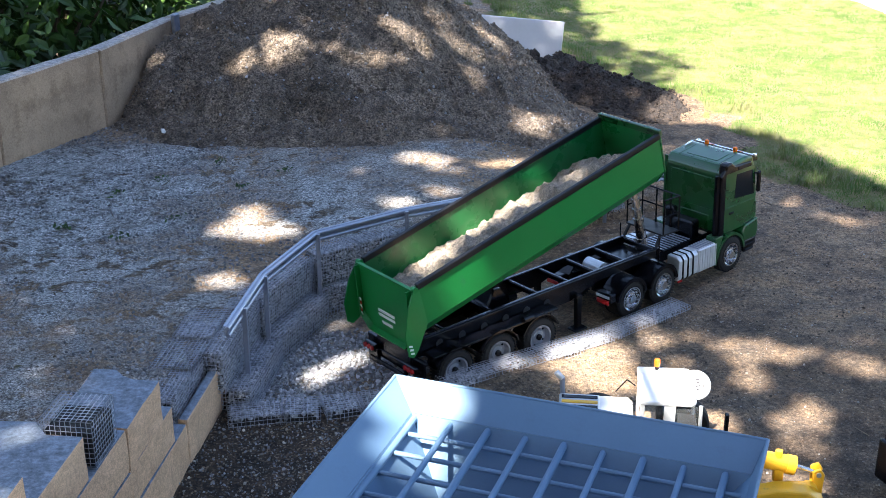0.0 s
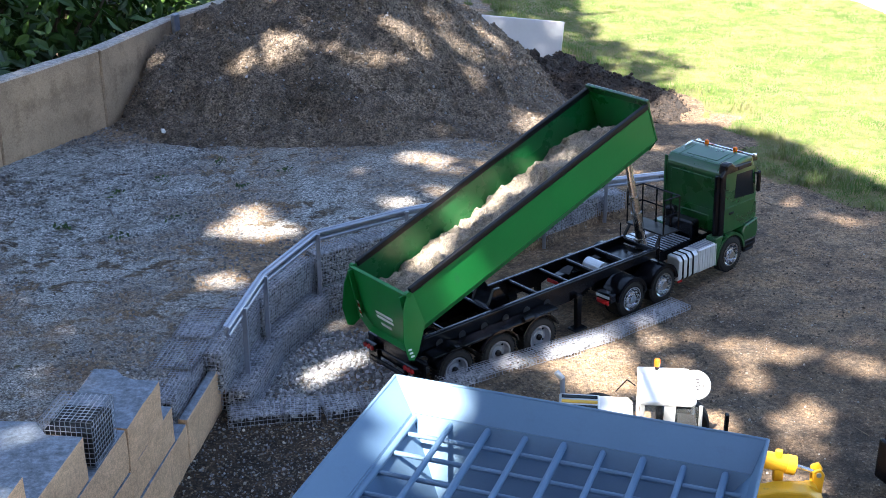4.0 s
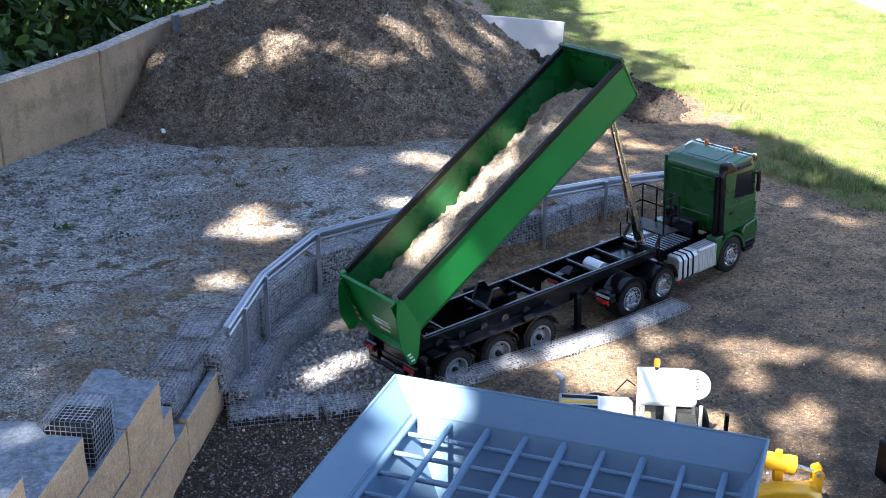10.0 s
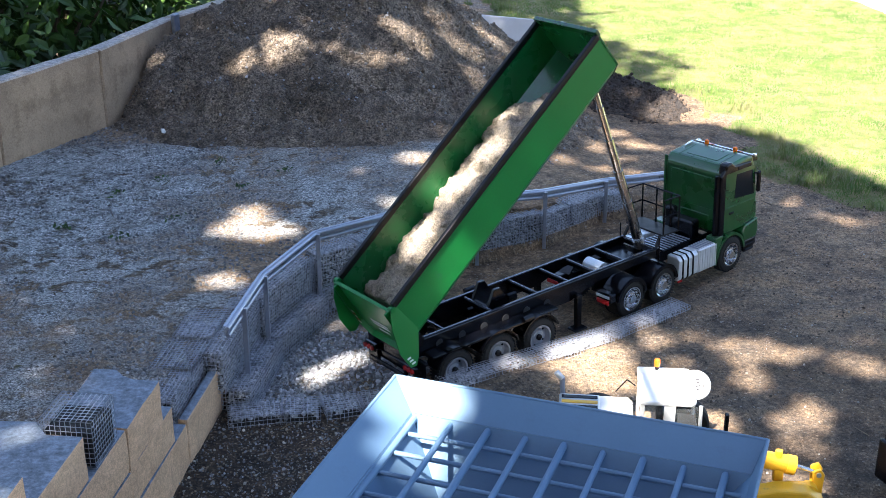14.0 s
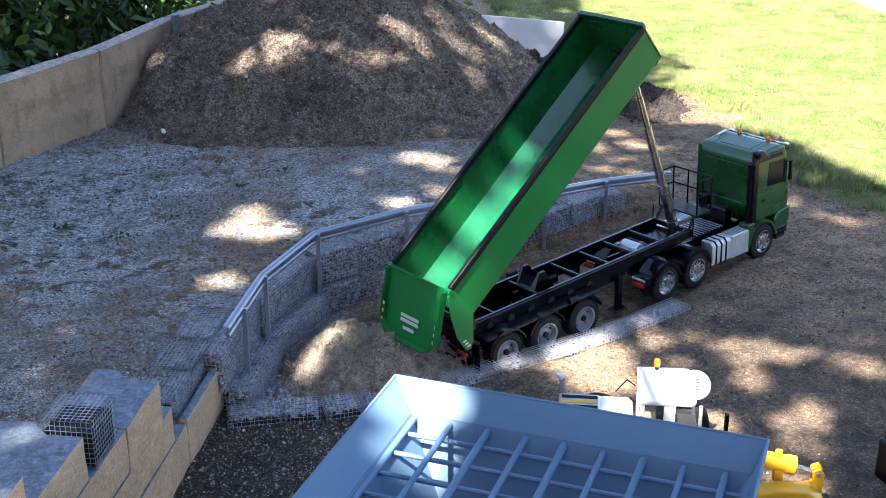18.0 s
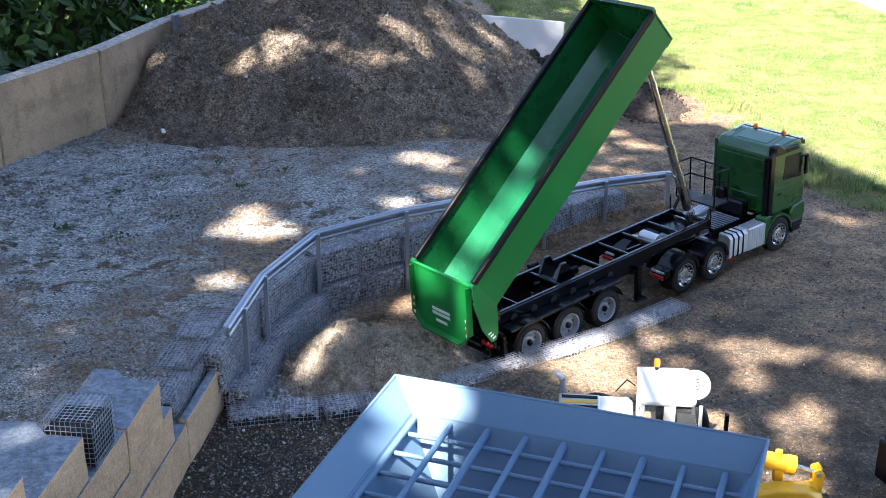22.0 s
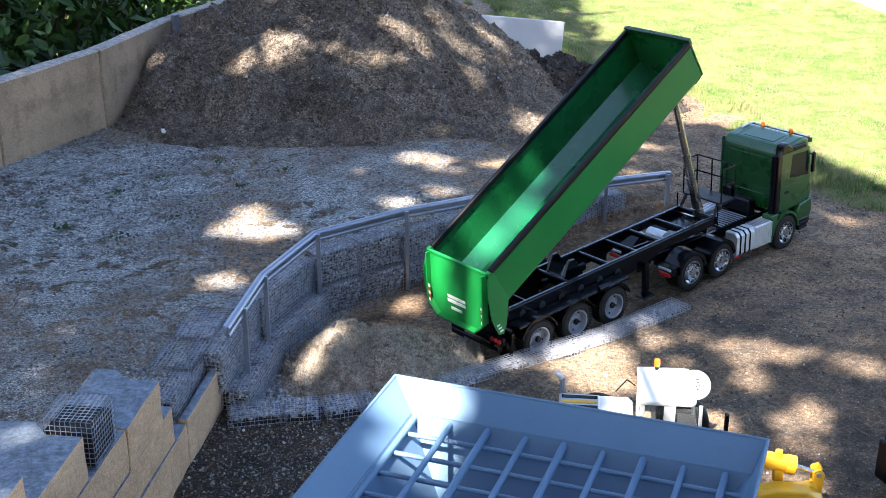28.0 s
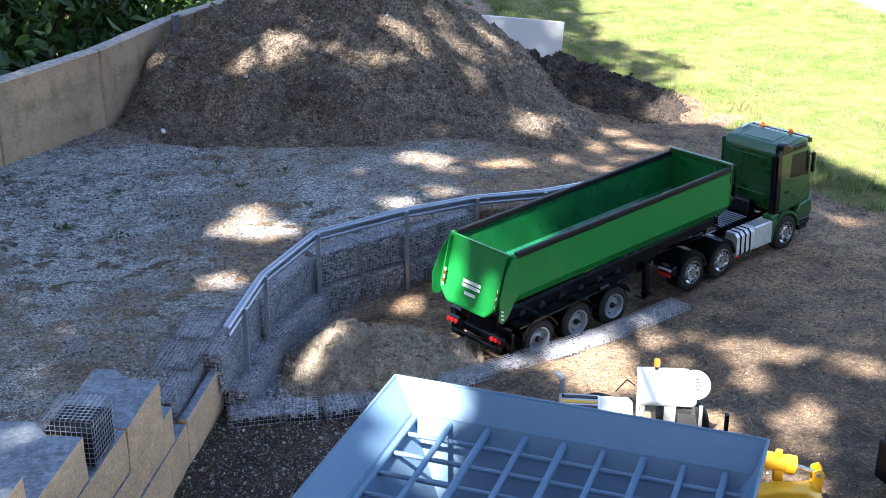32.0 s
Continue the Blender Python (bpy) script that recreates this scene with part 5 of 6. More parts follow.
for k in range(4):
    j = (k + 1) % 4
    bm = bmesh.new()
    sheet(bm, [(*IN[k], z1), (*IN[j], z1), (*LO[j], z0), (*LO[k], z0)], 0.003)
    part("hopper_wall", bm, M["hopper"], hopper)
bm = bmesh.new()
sheet(bm, [(*p, z0) for p in LO], 0.003)
part("hopper_floor", bm, M["hopper"], hopper)
bm = bmesh.new()
for a, b in zip(back[:1] + [(HW, 0, HT), (HW, -HD, HT), (0, -HD, HT)], [(HW, 0, HT), (HW, -HD, HT), (0, -HD, HT), (0, 0, HT)]):
    rod(bm, a, b, 0.0026, 10)
part("rolled_rim", bm, M["hopper"], hopper)
zb = z1 - 0.006
for i in range(9):
    bm = bmesh.new()
    x = FL + 0.006 + i * (HW - 2 * FL - 0.012) / 8
    rod(bm, (x, -FL - 0.002, zb), (x, -HD + FL + 0.002, zb), 0.0052 if i in (0, 2, 4, 6, 8) else 0.0042, 12)
    part("screen_bar", bm, M["hopper"], hopper)
for i in range(9):
    bm = bmesh.new()
    y = -FL - 0.040 - i * 0.052
    rod(bm, (FL + 0.002, y, zb - 0.004), (HW - FR - 0.002, y, zb - 0.004), 0.0035, 10)
    part("cross_bar", bm, M["hopper"], hopper)
for x, y in ((FL + 0.02, -FL - 0.012), (HW - FL - 0.02, -FL - 0.012), (FL + 0.02, -HD + FL + 0.012), (HW - FL - 0.02, -HD + FL + 0.012)):
    bm = bmesh.new()
    box(bm, (x, y, 0.072), (0.016, 0.016, 0.152), 0.001)
    part("leg", bm, M["hopper"], hopper)

# ---- the white wheel loader behind it ----
loader = thing("wheel_loader", pose(0.372, 1.80, 0.03, 0, 0, -6) @ Matrix.Scale(0.9, 4), "white model loader with a flat roof and an amber beacon", "loader")
bm = bmesh.new()
prism(bm, [(-0.062, -0.066), (0.030, -0.066), (0.038, -0.056), (0.038, 0.056), (0.030, 0.066), (-0.062, 0.066)], "z", 0.163, 0.172, 0.003)
roof = part("roof", bm, M["white"], loader, "white cab roof")
for y in (-0.045, -0.015, 0.015, 0.045):
    bm = bmesh.new()
    box(bm, (-0.056, y, 0.1725), (0.010, 0.016, 0.0016), 0.0005)
    part("roof_plate", bm, M["white"], roof)
tip = pose(0.040, -0.008, 0.178, 50, 0, 10)
bm = bmesh.new()
lathe(bm, [(0.026, -0.004), (0.027, 0.0), (0.025, 0.003), (0.012, 0.005), (0.004, 0.0052)], 32, "z")
bmesh.ops.transform(bm, matrix=tip, verts=bm.verts)
dome = part("roof_cover", bm, M["white"], loader, "round white cover with dark print")
for i in range(7):
    bm = bmesh.new()
    if i < 4:
        box(bm, (0, 0, 0), (0.0100 if i % 2 else 0.0075, 0.0024, 0.0008), 0, tip @ pose(0.001, -0.009 + 0.0058 * i, 0.0054, 0, 0, 12))
    else:
        box(bm, (0, 0, 0), (0.0016, 0.0075, 0.0008), 0, tip @ pose(0.0115 - 0.0016 * abs(i - 5), -0.0075 + 0.0072 * (i - 4), 0.0052, 0, 0, 22 * (i - 5)))
    part("print_bar", bm, M["dark_print"], dome)
bm = bmesh.new()
rod(bm, (-0.026, 0.056, 0.171), (-0.026, 0.056, 0.179), 0.004, 10)
bc = part("beacon", bm, M["black"], loader)
bm = bmesh.new()
lathe(bm, [(0.0055, 0.179), (0.0062, 0.185), (0.0054, 0.192), (0.003, 0.194)], 14, "z")
bmesh.ops.translate(bm, verts=bm.verts, vec=(-0.026, 0.056, 0))
part("amber_lens", bm, M["amber"], bc, "orange beacon lens")
for x, y, w in ((-0.056, -0.060, 0.008), (-0.056, 0.060, 0.006), (0.046, -0.060, 0.006), (0.046, 0.060, 0.006), (-0.008, -0.061, 0.020)):
    bm = bmesh.new()
    box(bm, (x, y, 0.120), (w, 0.007, 0.088), 0.001)
    part("cab_pillar", bm, M["white"], loader)
for x, w in ((-0.036, 0.032), (0.022, 0.040)):
    bm = bmesh.new()
    box(bm, (x, -0.0595, 0.122), (w, 0.0012, 0.080))
    part("window", bm, M["pane"], loader, "clear cab window")
bm = bmesh.new()
box(bm, (-0.006, 0, 0.075), (0.115, 0.124, 0.012), 0.003)
part("cab_floor", bm, M["tan"], loader, "tan cab floor")
bm = bmesh.new()
box(bm, (-0.006, 0.0, 0.060), (0.115, 0.120, 0.03), 0.006)
box(bm, (-0.120, 0, 0.085), (0.105, 0.110, 0.060), 0.008)
part("body", bm, M["white"], loader, "white machine body")
bm = bmesh.new()
box(bm, (-0.005, 0.010, 0.10), (0.034, 0.040, 0.034), 0.006)
box(bm, (-0.022, 0.010, 0.125), (0.010, 0.040, 0.05), 0.004)
part("seat", bm, M["black"], loader)
for x in (-0.13, 0.03):
    for s in (-1, 1):
        bm = bmesh.new()
        lathe(bm, [(0.02, -0.016), (0.046, -0.016), (0.050, -0.010), (0.050, 0.010), (0.046, 0.016), (0.02, 0.016)], 28)
        bmesh.ops.translate(bm, verts=bm.verts, vec=(x, s * 0.078, 0.05))
        part("wheel", bm, M["tyre"], loader)
bm = bmesh.new()
rod(bm, (-0.062, 0.066, 0.130), (-0.078, 0.070, 0.140), 0.0014, 6)
rod(bm, (-0.078, 0.070, 0.140), (-0.098, 0.068, 0.115), 0.0014, 6)
part("grab_rail", bm, M["black"], loader)
bm = bmesh.new()
box(bm, (0.094, -0.045, 0.105), (0.007, 0.010, 0.075), 0.001)
part("mirror", bm, M["black"], loader)
bm = bmesh.new()
box(bm, (-0.165, 0.02, 0.108), (0.075, 0.060, 0.018), 0.003)
grille = part("engine_hood", bm, M["alu"], loader, "grey engine hood")
for k, mt in enumerate(("black", "yellow", "black")):
    bm = bmesh.new()
    box(bm, (-0.165, 0.000 + 0.018 * k, 0.1175), (0.066, 0.010, 0.0016))
    part("stripe", bm, M[mt], grille)
bm = bmesh.new()
rod(bm, (-0.196, 0.060, 0.09), (-0.198, 0.062, 0.142), 0.0050, 12)
ex = part("exhaust", bm, M["zinc"], loader, "grey exhaust pipe")
bm = bmesh.new()
rod(bm, (-0.198, 0.062, 0.140), (-0.210, 0.064, 0.152), 0.0056, 12)
part("exhaust_tip", bm, M["white"], ex)

# ---- the yellow machine and the dark one at the side ----
arm = thing("excavator_arm", pose(0.529, 1.664, 0.03, 0, 0, -6) @ Matrix.Scale(0.93, 4), "yellow excavator arm with bucket linkage lying on the soil", "excavator")
bm = bmesh.new()
rod(bm, (-0.058, 0.0, 0.108), (0.010, 0.0, 0.096), 0.0150, 24)
rod(bm, (-0.002, 0.0, 0.0985), (0.012, 0.0, 0.0955), 0.0165, 24)
box(bm, (-0.014, -0.004, 0.082), (0.016, 0.016, 0.034), 0.002)
part("boom", bm, M["yellow"], arm)
bm = bmesh.new()
prism(bm, [(-0.05, 0.0), (-0.055, 0.070), (-0.02, 0.080), (0.03, 0.078), (0.056, 0.060), (0.060, 0.03), (0.055, 0.0)], "y", -0.055, -0.022, 0.004)
part("counterweight", bm, M["yellow"], arm)
bm = bmesh.new()
rod(bm, (0.005, 0.0, 0.098), (0.045, -0.004, 0.088), 0.0035, 12)
part("ram_rod", bm, M["chrome"], arm)
for s in (-1, 1):
    bm = bmesh.new()
    prism(bm, [(0.042, 0.04), (0.040, 0.092), (0.052, 0.098), (0.060, 0.088), (0.058, 0.04)], "y", s * 0.010 - 0.003, s * 0.010 + 0.003, 0.0015)
    link = part("link_plate", bm, M["yellow"], arm)
    bm = bmesh.new()
    rod(bm, (0.050, s * 0.013, 0.088), (0.050, s * 0.0155, 0.088), 0.0042, 12)
    part("pin", bm, M["zinc"], link)
bm = bmesh.new()
rod(bm, (-0.016, -0.004, 0.114), (-0.016, -0.004, 0.125), 0.006, 14)
part("boss", bm, M["yellow"], arm)
for x in (-0.030, -0.018, -0.008):
    bm = bmesh.new()
    box(bm, (x, -0.0556, 0.035), (0.006, 0.0008, 0.016))
    part("lettering", bm, M["dark_print"], arm)
bm = bmesh.new()
rod(bm, (0.034, -0.030, 0.060), (0.034, -0.012, 0.060), 0.0165, 28)
prism(bm, [(-0.018, 0.050), (-0.016, 0.074), (0.034, 0.0765), (0.034, 0.046)], "y", -0.028, -0.013, 0.002)
bucket_arm = part("bucket_arm", bm, M["yellow"], arm, "rounded yellow bucket arm")
bm = bmesh.new()
rod(bm, (0.034, -0.034, 0.060), (0.034, -0.030, 0.060), 0.0050, 14)
part("pin", bm, M["zinc"], bucket_arm)
dark = thing("machine", pose(0.748, 1.715, 0.03, 0, 0, 20), "small black machine standing on the soil", "machine")
bm = bmesh.new()
box(bm, (0, 0, 0.05), (0.07, 0.10, 0.07), 0.004, seg=2)
part("body", bm, M["black"], dark)
bm = bmesh.new()
box(bm, (-0.002, 0.005, 0.098), (0.058, 0.075, 0.026), 0.003, seg=2)
part("cover", bm, M["black"], dark)


# ---- shrubs, lawn and unseen trees added to shade the yard ----
LEAF = np.array([(0, 0, 0), (0.20, 0.22, 0.05), (0.24, 0.55, 0.08), (0, 1.05, -0.06), (-0.24, 0.55, 0.08), (-0.20, 0.22, 0.05), (0, 0.5, -0.02)])
LEAF_F = np.array([(0, 1, 6), (1, 2, 6), (2, 3, 6), (3, 4, 6), (4, 5, 6), (5, 0, 6)])


def leaves(P, S, rng, tilt=None):
    n = len(P)
    Rm = turns(rng, n)
    V = np.einsum("nij,kj->nki", Rm, LEAF - LEAF.mean(0)) * np.asarray(S)[:, None, None] + P[:, None]
    F = LEAF_F[None] + (7 * np.arange(n))[:, None, None]
    return V.reshape(-1, 3), F.reshape(-1, 3)


def limb(bm, a, b, r0, r1, seed=0, n=5):
    a, b = Vector(a), Vector(b)
    pts = [a.lerp(b, i / n) + 0.05 * (b - a).length * noise.noise_vector(Vector((i * 0.7, seed * 3.1, 0.5))) * (0 < i < n) for i in range(n + 1)]
    for i in range(n):
        u, v = i / n, (i + 1) / n
        rod(bm, pts[i], pts[i + 1], r0 + (r1 - r0) * u, 8, r0 + (r1 - r0) * v)
    return pts


def shrub(x, y, w, h, count, seed, size=0.05):
    rng = np.random.default_rng(100 + seed)
    s = thing("shrub", pose(x, y, 0.03), "dense dark green leafy shrub behind the concrete wall", "shrub", "shrubs behind the wall")
    for i in range(9):
        a = rng.uniform(0, 6.28)
        tip = (w * 0.4 * math.cos(a), w * 0.4 * math.sin(a), h * rng.uniform(0.5, 0.95))
        bm = bmesh.new()
        limb(bm, (0.03 * math.cos(a), 0.03 * math.sin(a), -0.05), tip, 0.012, 0.004, seed + i)
        part("stem", bm, M["bark"], s)
    u = rng.normal(size=(count, 3))
    u /= np.linalg.norm(u, axis=1)[:, None]
    rad = rng.uniform(0.55, 1.0, count) ** 0.6
    lump = 1 + 0.25 * np.sin(5 * u[:, 0] + seed) * np.cos(4 * u[:, 1]) + 0.2 * np.sin(7 * u[:, 2] + 2 * u[:, 0])
    P = u * (rad * lump)[:, None] * np.array((w / 2, w / 2, h * 0.52)) + np.array((0, 0, h * 0.52))
    V, F = leaves(P, rng.uniform(0.5, 1.2, count) * size, rng)
    tagged(solid("crown", V, F, M["leaf"], s), kind="stuff")


shrub(-1.55, 3.55, 0.80, 0.62, 2300, 1, 0.062)
shrub(-1.35, 3.95, 0.75, 0.60, 2300, 2, 0.062)
shrub(-1.15, 4.30, 0.75, 0.62, 2300, 3, 0.056)
shrub(-1.72, 3.05, 0.70, 0.62, 900, 4, 0.07)
shrub(-1.65, 4.35, 1.0, 1.0, 2300, 5, 0.065)
shrub(-1.25, 4.85, 1.0, 1.0, 2300, 6, 0.065)
shrub(-0.80, 4.90, 0.8, 0.75, 2100, 7, 0.056)
shrub(-2.2, 3.7, 1.1, 1.2, 1000, 8, 0.07)


def grass(name, n, x0, x1, y0, y1, keep, h0, h1, label, cat="grass"):
    rng = np.random.default_rng(7)
    x, y = rng.uniform(x0, x1, n), rng.uniform(y0, y1, n)
    k = keep(x, y)
    x, y = x[k], y[k]
    n = len(x)
    a, h, w = rng.uniform(0, 6.28, n), rng.uniform(h0, h1, n), rng.uniform(0.0010, 0.0019, n)
    lean = rng.uniform(0.2, 0.9, n)
    c, s = np.cos(a), np.sin(a)
    base = np.stack([x, y, land(x, y) - 0.003], -1)
    side = np.stack([-s, c, 0 * s], -1) * w[:, None]
    mid = base + np.stack([c * lean * h * 0.3, s * lean * h * 0.3, h * 0.6], -1)
    tip = base + np.stack([c * lean * h, s * lean * h, h * (1 - 0.3 * lean)], -1)
    V = np.stack([base - side, base + side, mid + side * 0.8, mid - side * 0.8, tip], 1)
    q = np.arange(n)[:, None] * 5
    F3 = np.concatenate([q + np.array([[0, 1, 2]]), q + np.array([[0, 2, 3]]), q + np.array([[3, 2, 4]])])
    tagged(solid(name, V.reshape(-1, 3), F3, M["grass"]), label, cat, kind="stuff")


def on_lawn(x, y):
    w = 0.10 * rough(x, y, 0.16) + 0.09 * rough(x, y, 0.06)
    return inside(LAWN, x + w, y + w * 0.8)


grass("lawn", 230000, 0.0, 2.3, 2.6, 6.3, on_lawn, 0.004, 0.013, "sunlit short mown lawn")
grass("grass_tufts", 42000, 0.05, 1.4, 2.8, 5.4, lambda x, y: on_lawn(x, y) & ~inside(LAWN, x - 0.12, y - 0.10) & (rough(x, y, 0.07) > -0.15), 0.014, 0.042, "taller grass tufts along the edge of the lawn", "tuft")

# twigs and dry leaves lying about
rng = np.random.default_rng(31)
bm = bmesh.new()
for i in range(46):
    x, y = (rng.uniform(0.5, 1.1), rng.uniform(2.9, 3.9)) if i < 30 else (rng.uniform(-1.0, -0.4), rng.uniform(2.4, 3.2))
    if inside(LAWN, np.array(x), np.array(y)) or inside(PIT, np.array(x), np.array(y)):
        continue
    a, l = rng.uniform(0, 3.14), rng.uniform(0.015, 0.05)
    z = float(land(x, y)) + 0.004
    rod(bm, (x, y, z), (x + l * math.cos(a), y + l * math.sin(a), z + 0.002), 0.0013, 5, 0.0007)
tagged(part("twigs", bm, M["bark"]), "thin dry twigs on the ground", "twig", kind="stuff")
bm = bmesh.new()
for i in range(70):
    x, y = (rng.uniform(-0.42, 0.02), rng.uniform(1.75, 2.02)) if i < 40 else (rng.uniform(0.55, 1.0), rng.uniform(1.75, 2.6))
    if inside(UPPER, np.array(x), np.array(y)) or inside(PIT, np.array(x), np.array(y)):
        continue
    a, l = rng.uniform(0, 3.14), rng.uniform(0.008, 0.030)
    z = float(land(x, y)) + 0.003
    rod(bm, (x, y, z), (x + l * math.cos(a), y + l * math.sin(a), z + 0.004), 0.0009, 5, 0.0005)
tagged(part("straws", bm, M["litter"]), "dry straws and bits of stalk on dark soil", "straw", kind="stuff")
wp = []
for cx, cy in ((-0.70, 2.98), (-0.62, 2.72), (-0.80, 2.88), (-0.50, 2.94), (-0.86, 2.66), (-0.58, 3.12), (-0.72, 2.60), (-0.40, 3.04)):
    n = 16
    q = rng.normal(0, 0.010, (n, 2)) + (cx, cy)
    wp.append(np.stack([q[:, 0], q[:, 1], land(q[:, 0], q[:, 1]) + rng.uniform(0.001, 0.006, n)], -1))
wp = np.concatenate(wp)
V, F = leaves(wp, rng.uniform(0.006, 0.014, len(wp)), rng)
tagged(solid("weeds", V, F, M["leaf"]), "tiny green weeds growing in the gravel", "weed", kind="stuff")
x, y = rng.uniform(-1.1, 1.2, 700), rng.uniform(1.9, 3.6, 700)
k = ~inside(PIT, x, y) & ~inside(LAWN, x, y) & (rough(x, y, 0.2) > 0.0)
x, y = x[k], y[k]
V, F = leaves(np.stack([x, y, land(x, y) + 0.002], -1), rng.uniform(0.004, 0.010, len(x)), rng)
tagged(solid("leaf_litter", V, F, M["litter"]), "small dry leaves and crumbs on the ground", "leaf litter", kind="stuff")

# chosen sun spots on the ground, for which leaves are cut away: centre and half sizes
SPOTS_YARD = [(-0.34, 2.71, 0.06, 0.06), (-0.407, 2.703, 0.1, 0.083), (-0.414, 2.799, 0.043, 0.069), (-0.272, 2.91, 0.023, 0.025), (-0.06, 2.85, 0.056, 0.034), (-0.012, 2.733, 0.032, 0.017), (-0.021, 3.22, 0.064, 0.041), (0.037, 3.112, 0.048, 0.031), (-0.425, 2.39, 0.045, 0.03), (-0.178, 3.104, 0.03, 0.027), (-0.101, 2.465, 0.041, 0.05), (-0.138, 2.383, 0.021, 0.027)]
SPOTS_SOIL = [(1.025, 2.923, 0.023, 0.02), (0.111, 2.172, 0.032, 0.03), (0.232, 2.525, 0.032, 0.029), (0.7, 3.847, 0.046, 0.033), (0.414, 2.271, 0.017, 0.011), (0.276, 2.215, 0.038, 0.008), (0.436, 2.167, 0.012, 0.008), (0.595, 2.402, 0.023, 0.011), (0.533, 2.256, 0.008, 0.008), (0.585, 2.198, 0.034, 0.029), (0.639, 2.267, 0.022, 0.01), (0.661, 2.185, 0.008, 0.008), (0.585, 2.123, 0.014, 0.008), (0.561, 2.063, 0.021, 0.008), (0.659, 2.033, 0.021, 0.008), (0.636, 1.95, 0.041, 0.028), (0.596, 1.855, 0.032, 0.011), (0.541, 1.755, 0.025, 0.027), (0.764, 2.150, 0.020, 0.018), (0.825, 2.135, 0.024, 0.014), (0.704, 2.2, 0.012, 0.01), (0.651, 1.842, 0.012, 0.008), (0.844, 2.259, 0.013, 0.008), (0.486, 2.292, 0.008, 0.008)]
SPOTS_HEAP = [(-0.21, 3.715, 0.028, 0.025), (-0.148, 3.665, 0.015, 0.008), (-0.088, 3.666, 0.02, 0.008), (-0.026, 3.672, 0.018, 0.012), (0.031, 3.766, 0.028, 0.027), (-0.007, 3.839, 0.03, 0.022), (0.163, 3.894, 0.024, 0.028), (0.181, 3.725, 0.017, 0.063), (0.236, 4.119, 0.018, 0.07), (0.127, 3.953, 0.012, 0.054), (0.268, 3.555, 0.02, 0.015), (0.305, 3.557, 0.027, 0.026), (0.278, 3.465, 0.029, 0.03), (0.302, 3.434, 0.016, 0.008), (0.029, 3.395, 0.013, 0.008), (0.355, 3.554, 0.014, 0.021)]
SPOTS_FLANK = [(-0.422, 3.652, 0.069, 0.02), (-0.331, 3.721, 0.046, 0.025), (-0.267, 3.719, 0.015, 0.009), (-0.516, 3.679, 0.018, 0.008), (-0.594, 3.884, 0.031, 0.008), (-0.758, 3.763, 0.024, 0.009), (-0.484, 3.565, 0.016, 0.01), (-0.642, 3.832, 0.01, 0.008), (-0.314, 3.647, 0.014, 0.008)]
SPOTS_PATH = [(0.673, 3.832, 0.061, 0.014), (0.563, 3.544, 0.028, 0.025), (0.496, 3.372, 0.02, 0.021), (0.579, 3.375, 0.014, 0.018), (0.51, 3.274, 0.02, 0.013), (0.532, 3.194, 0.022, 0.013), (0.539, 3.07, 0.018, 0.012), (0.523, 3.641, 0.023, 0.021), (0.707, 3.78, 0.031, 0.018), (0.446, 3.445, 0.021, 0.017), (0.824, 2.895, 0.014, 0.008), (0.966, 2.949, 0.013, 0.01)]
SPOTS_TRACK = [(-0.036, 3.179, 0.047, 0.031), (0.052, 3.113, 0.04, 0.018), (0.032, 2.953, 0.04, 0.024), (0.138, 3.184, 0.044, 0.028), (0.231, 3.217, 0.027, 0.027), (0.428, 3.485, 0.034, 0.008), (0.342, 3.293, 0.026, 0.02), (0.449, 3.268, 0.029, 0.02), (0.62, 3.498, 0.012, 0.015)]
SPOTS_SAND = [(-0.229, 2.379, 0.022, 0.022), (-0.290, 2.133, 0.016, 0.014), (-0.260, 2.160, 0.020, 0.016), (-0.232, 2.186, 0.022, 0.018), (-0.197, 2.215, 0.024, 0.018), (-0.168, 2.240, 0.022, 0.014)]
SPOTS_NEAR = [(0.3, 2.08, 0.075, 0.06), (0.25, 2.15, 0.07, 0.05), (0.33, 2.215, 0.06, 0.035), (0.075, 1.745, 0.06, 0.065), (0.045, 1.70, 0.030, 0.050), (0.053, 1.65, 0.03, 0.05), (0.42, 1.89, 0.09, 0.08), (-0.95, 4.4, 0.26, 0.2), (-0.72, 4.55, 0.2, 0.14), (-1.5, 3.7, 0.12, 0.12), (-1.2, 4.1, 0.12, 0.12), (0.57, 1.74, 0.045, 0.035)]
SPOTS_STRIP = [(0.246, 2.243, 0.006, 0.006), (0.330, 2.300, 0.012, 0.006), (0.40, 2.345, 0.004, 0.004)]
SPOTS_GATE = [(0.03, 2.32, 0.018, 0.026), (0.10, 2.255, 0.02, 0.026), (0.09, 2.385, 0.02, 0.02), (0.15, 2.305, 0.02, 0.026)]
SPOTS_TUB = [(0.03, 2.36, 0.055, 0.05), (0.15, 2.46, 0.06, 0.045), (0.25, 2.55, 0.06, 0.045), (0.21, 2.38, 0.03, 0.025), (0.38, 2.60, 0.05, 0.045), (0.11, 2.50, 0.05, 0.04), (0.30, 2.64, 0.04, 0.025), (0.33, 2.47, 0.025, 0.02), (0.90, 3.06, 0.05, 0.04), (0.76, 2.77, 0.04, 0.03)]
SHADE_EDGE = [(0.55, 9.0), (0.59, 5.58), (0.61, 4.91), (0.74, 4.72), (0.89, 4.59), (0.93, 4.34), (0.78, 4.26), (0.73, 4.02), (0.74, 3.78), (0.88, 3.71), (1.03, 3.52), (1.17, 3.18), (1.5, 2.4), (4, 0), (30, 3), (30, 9)]


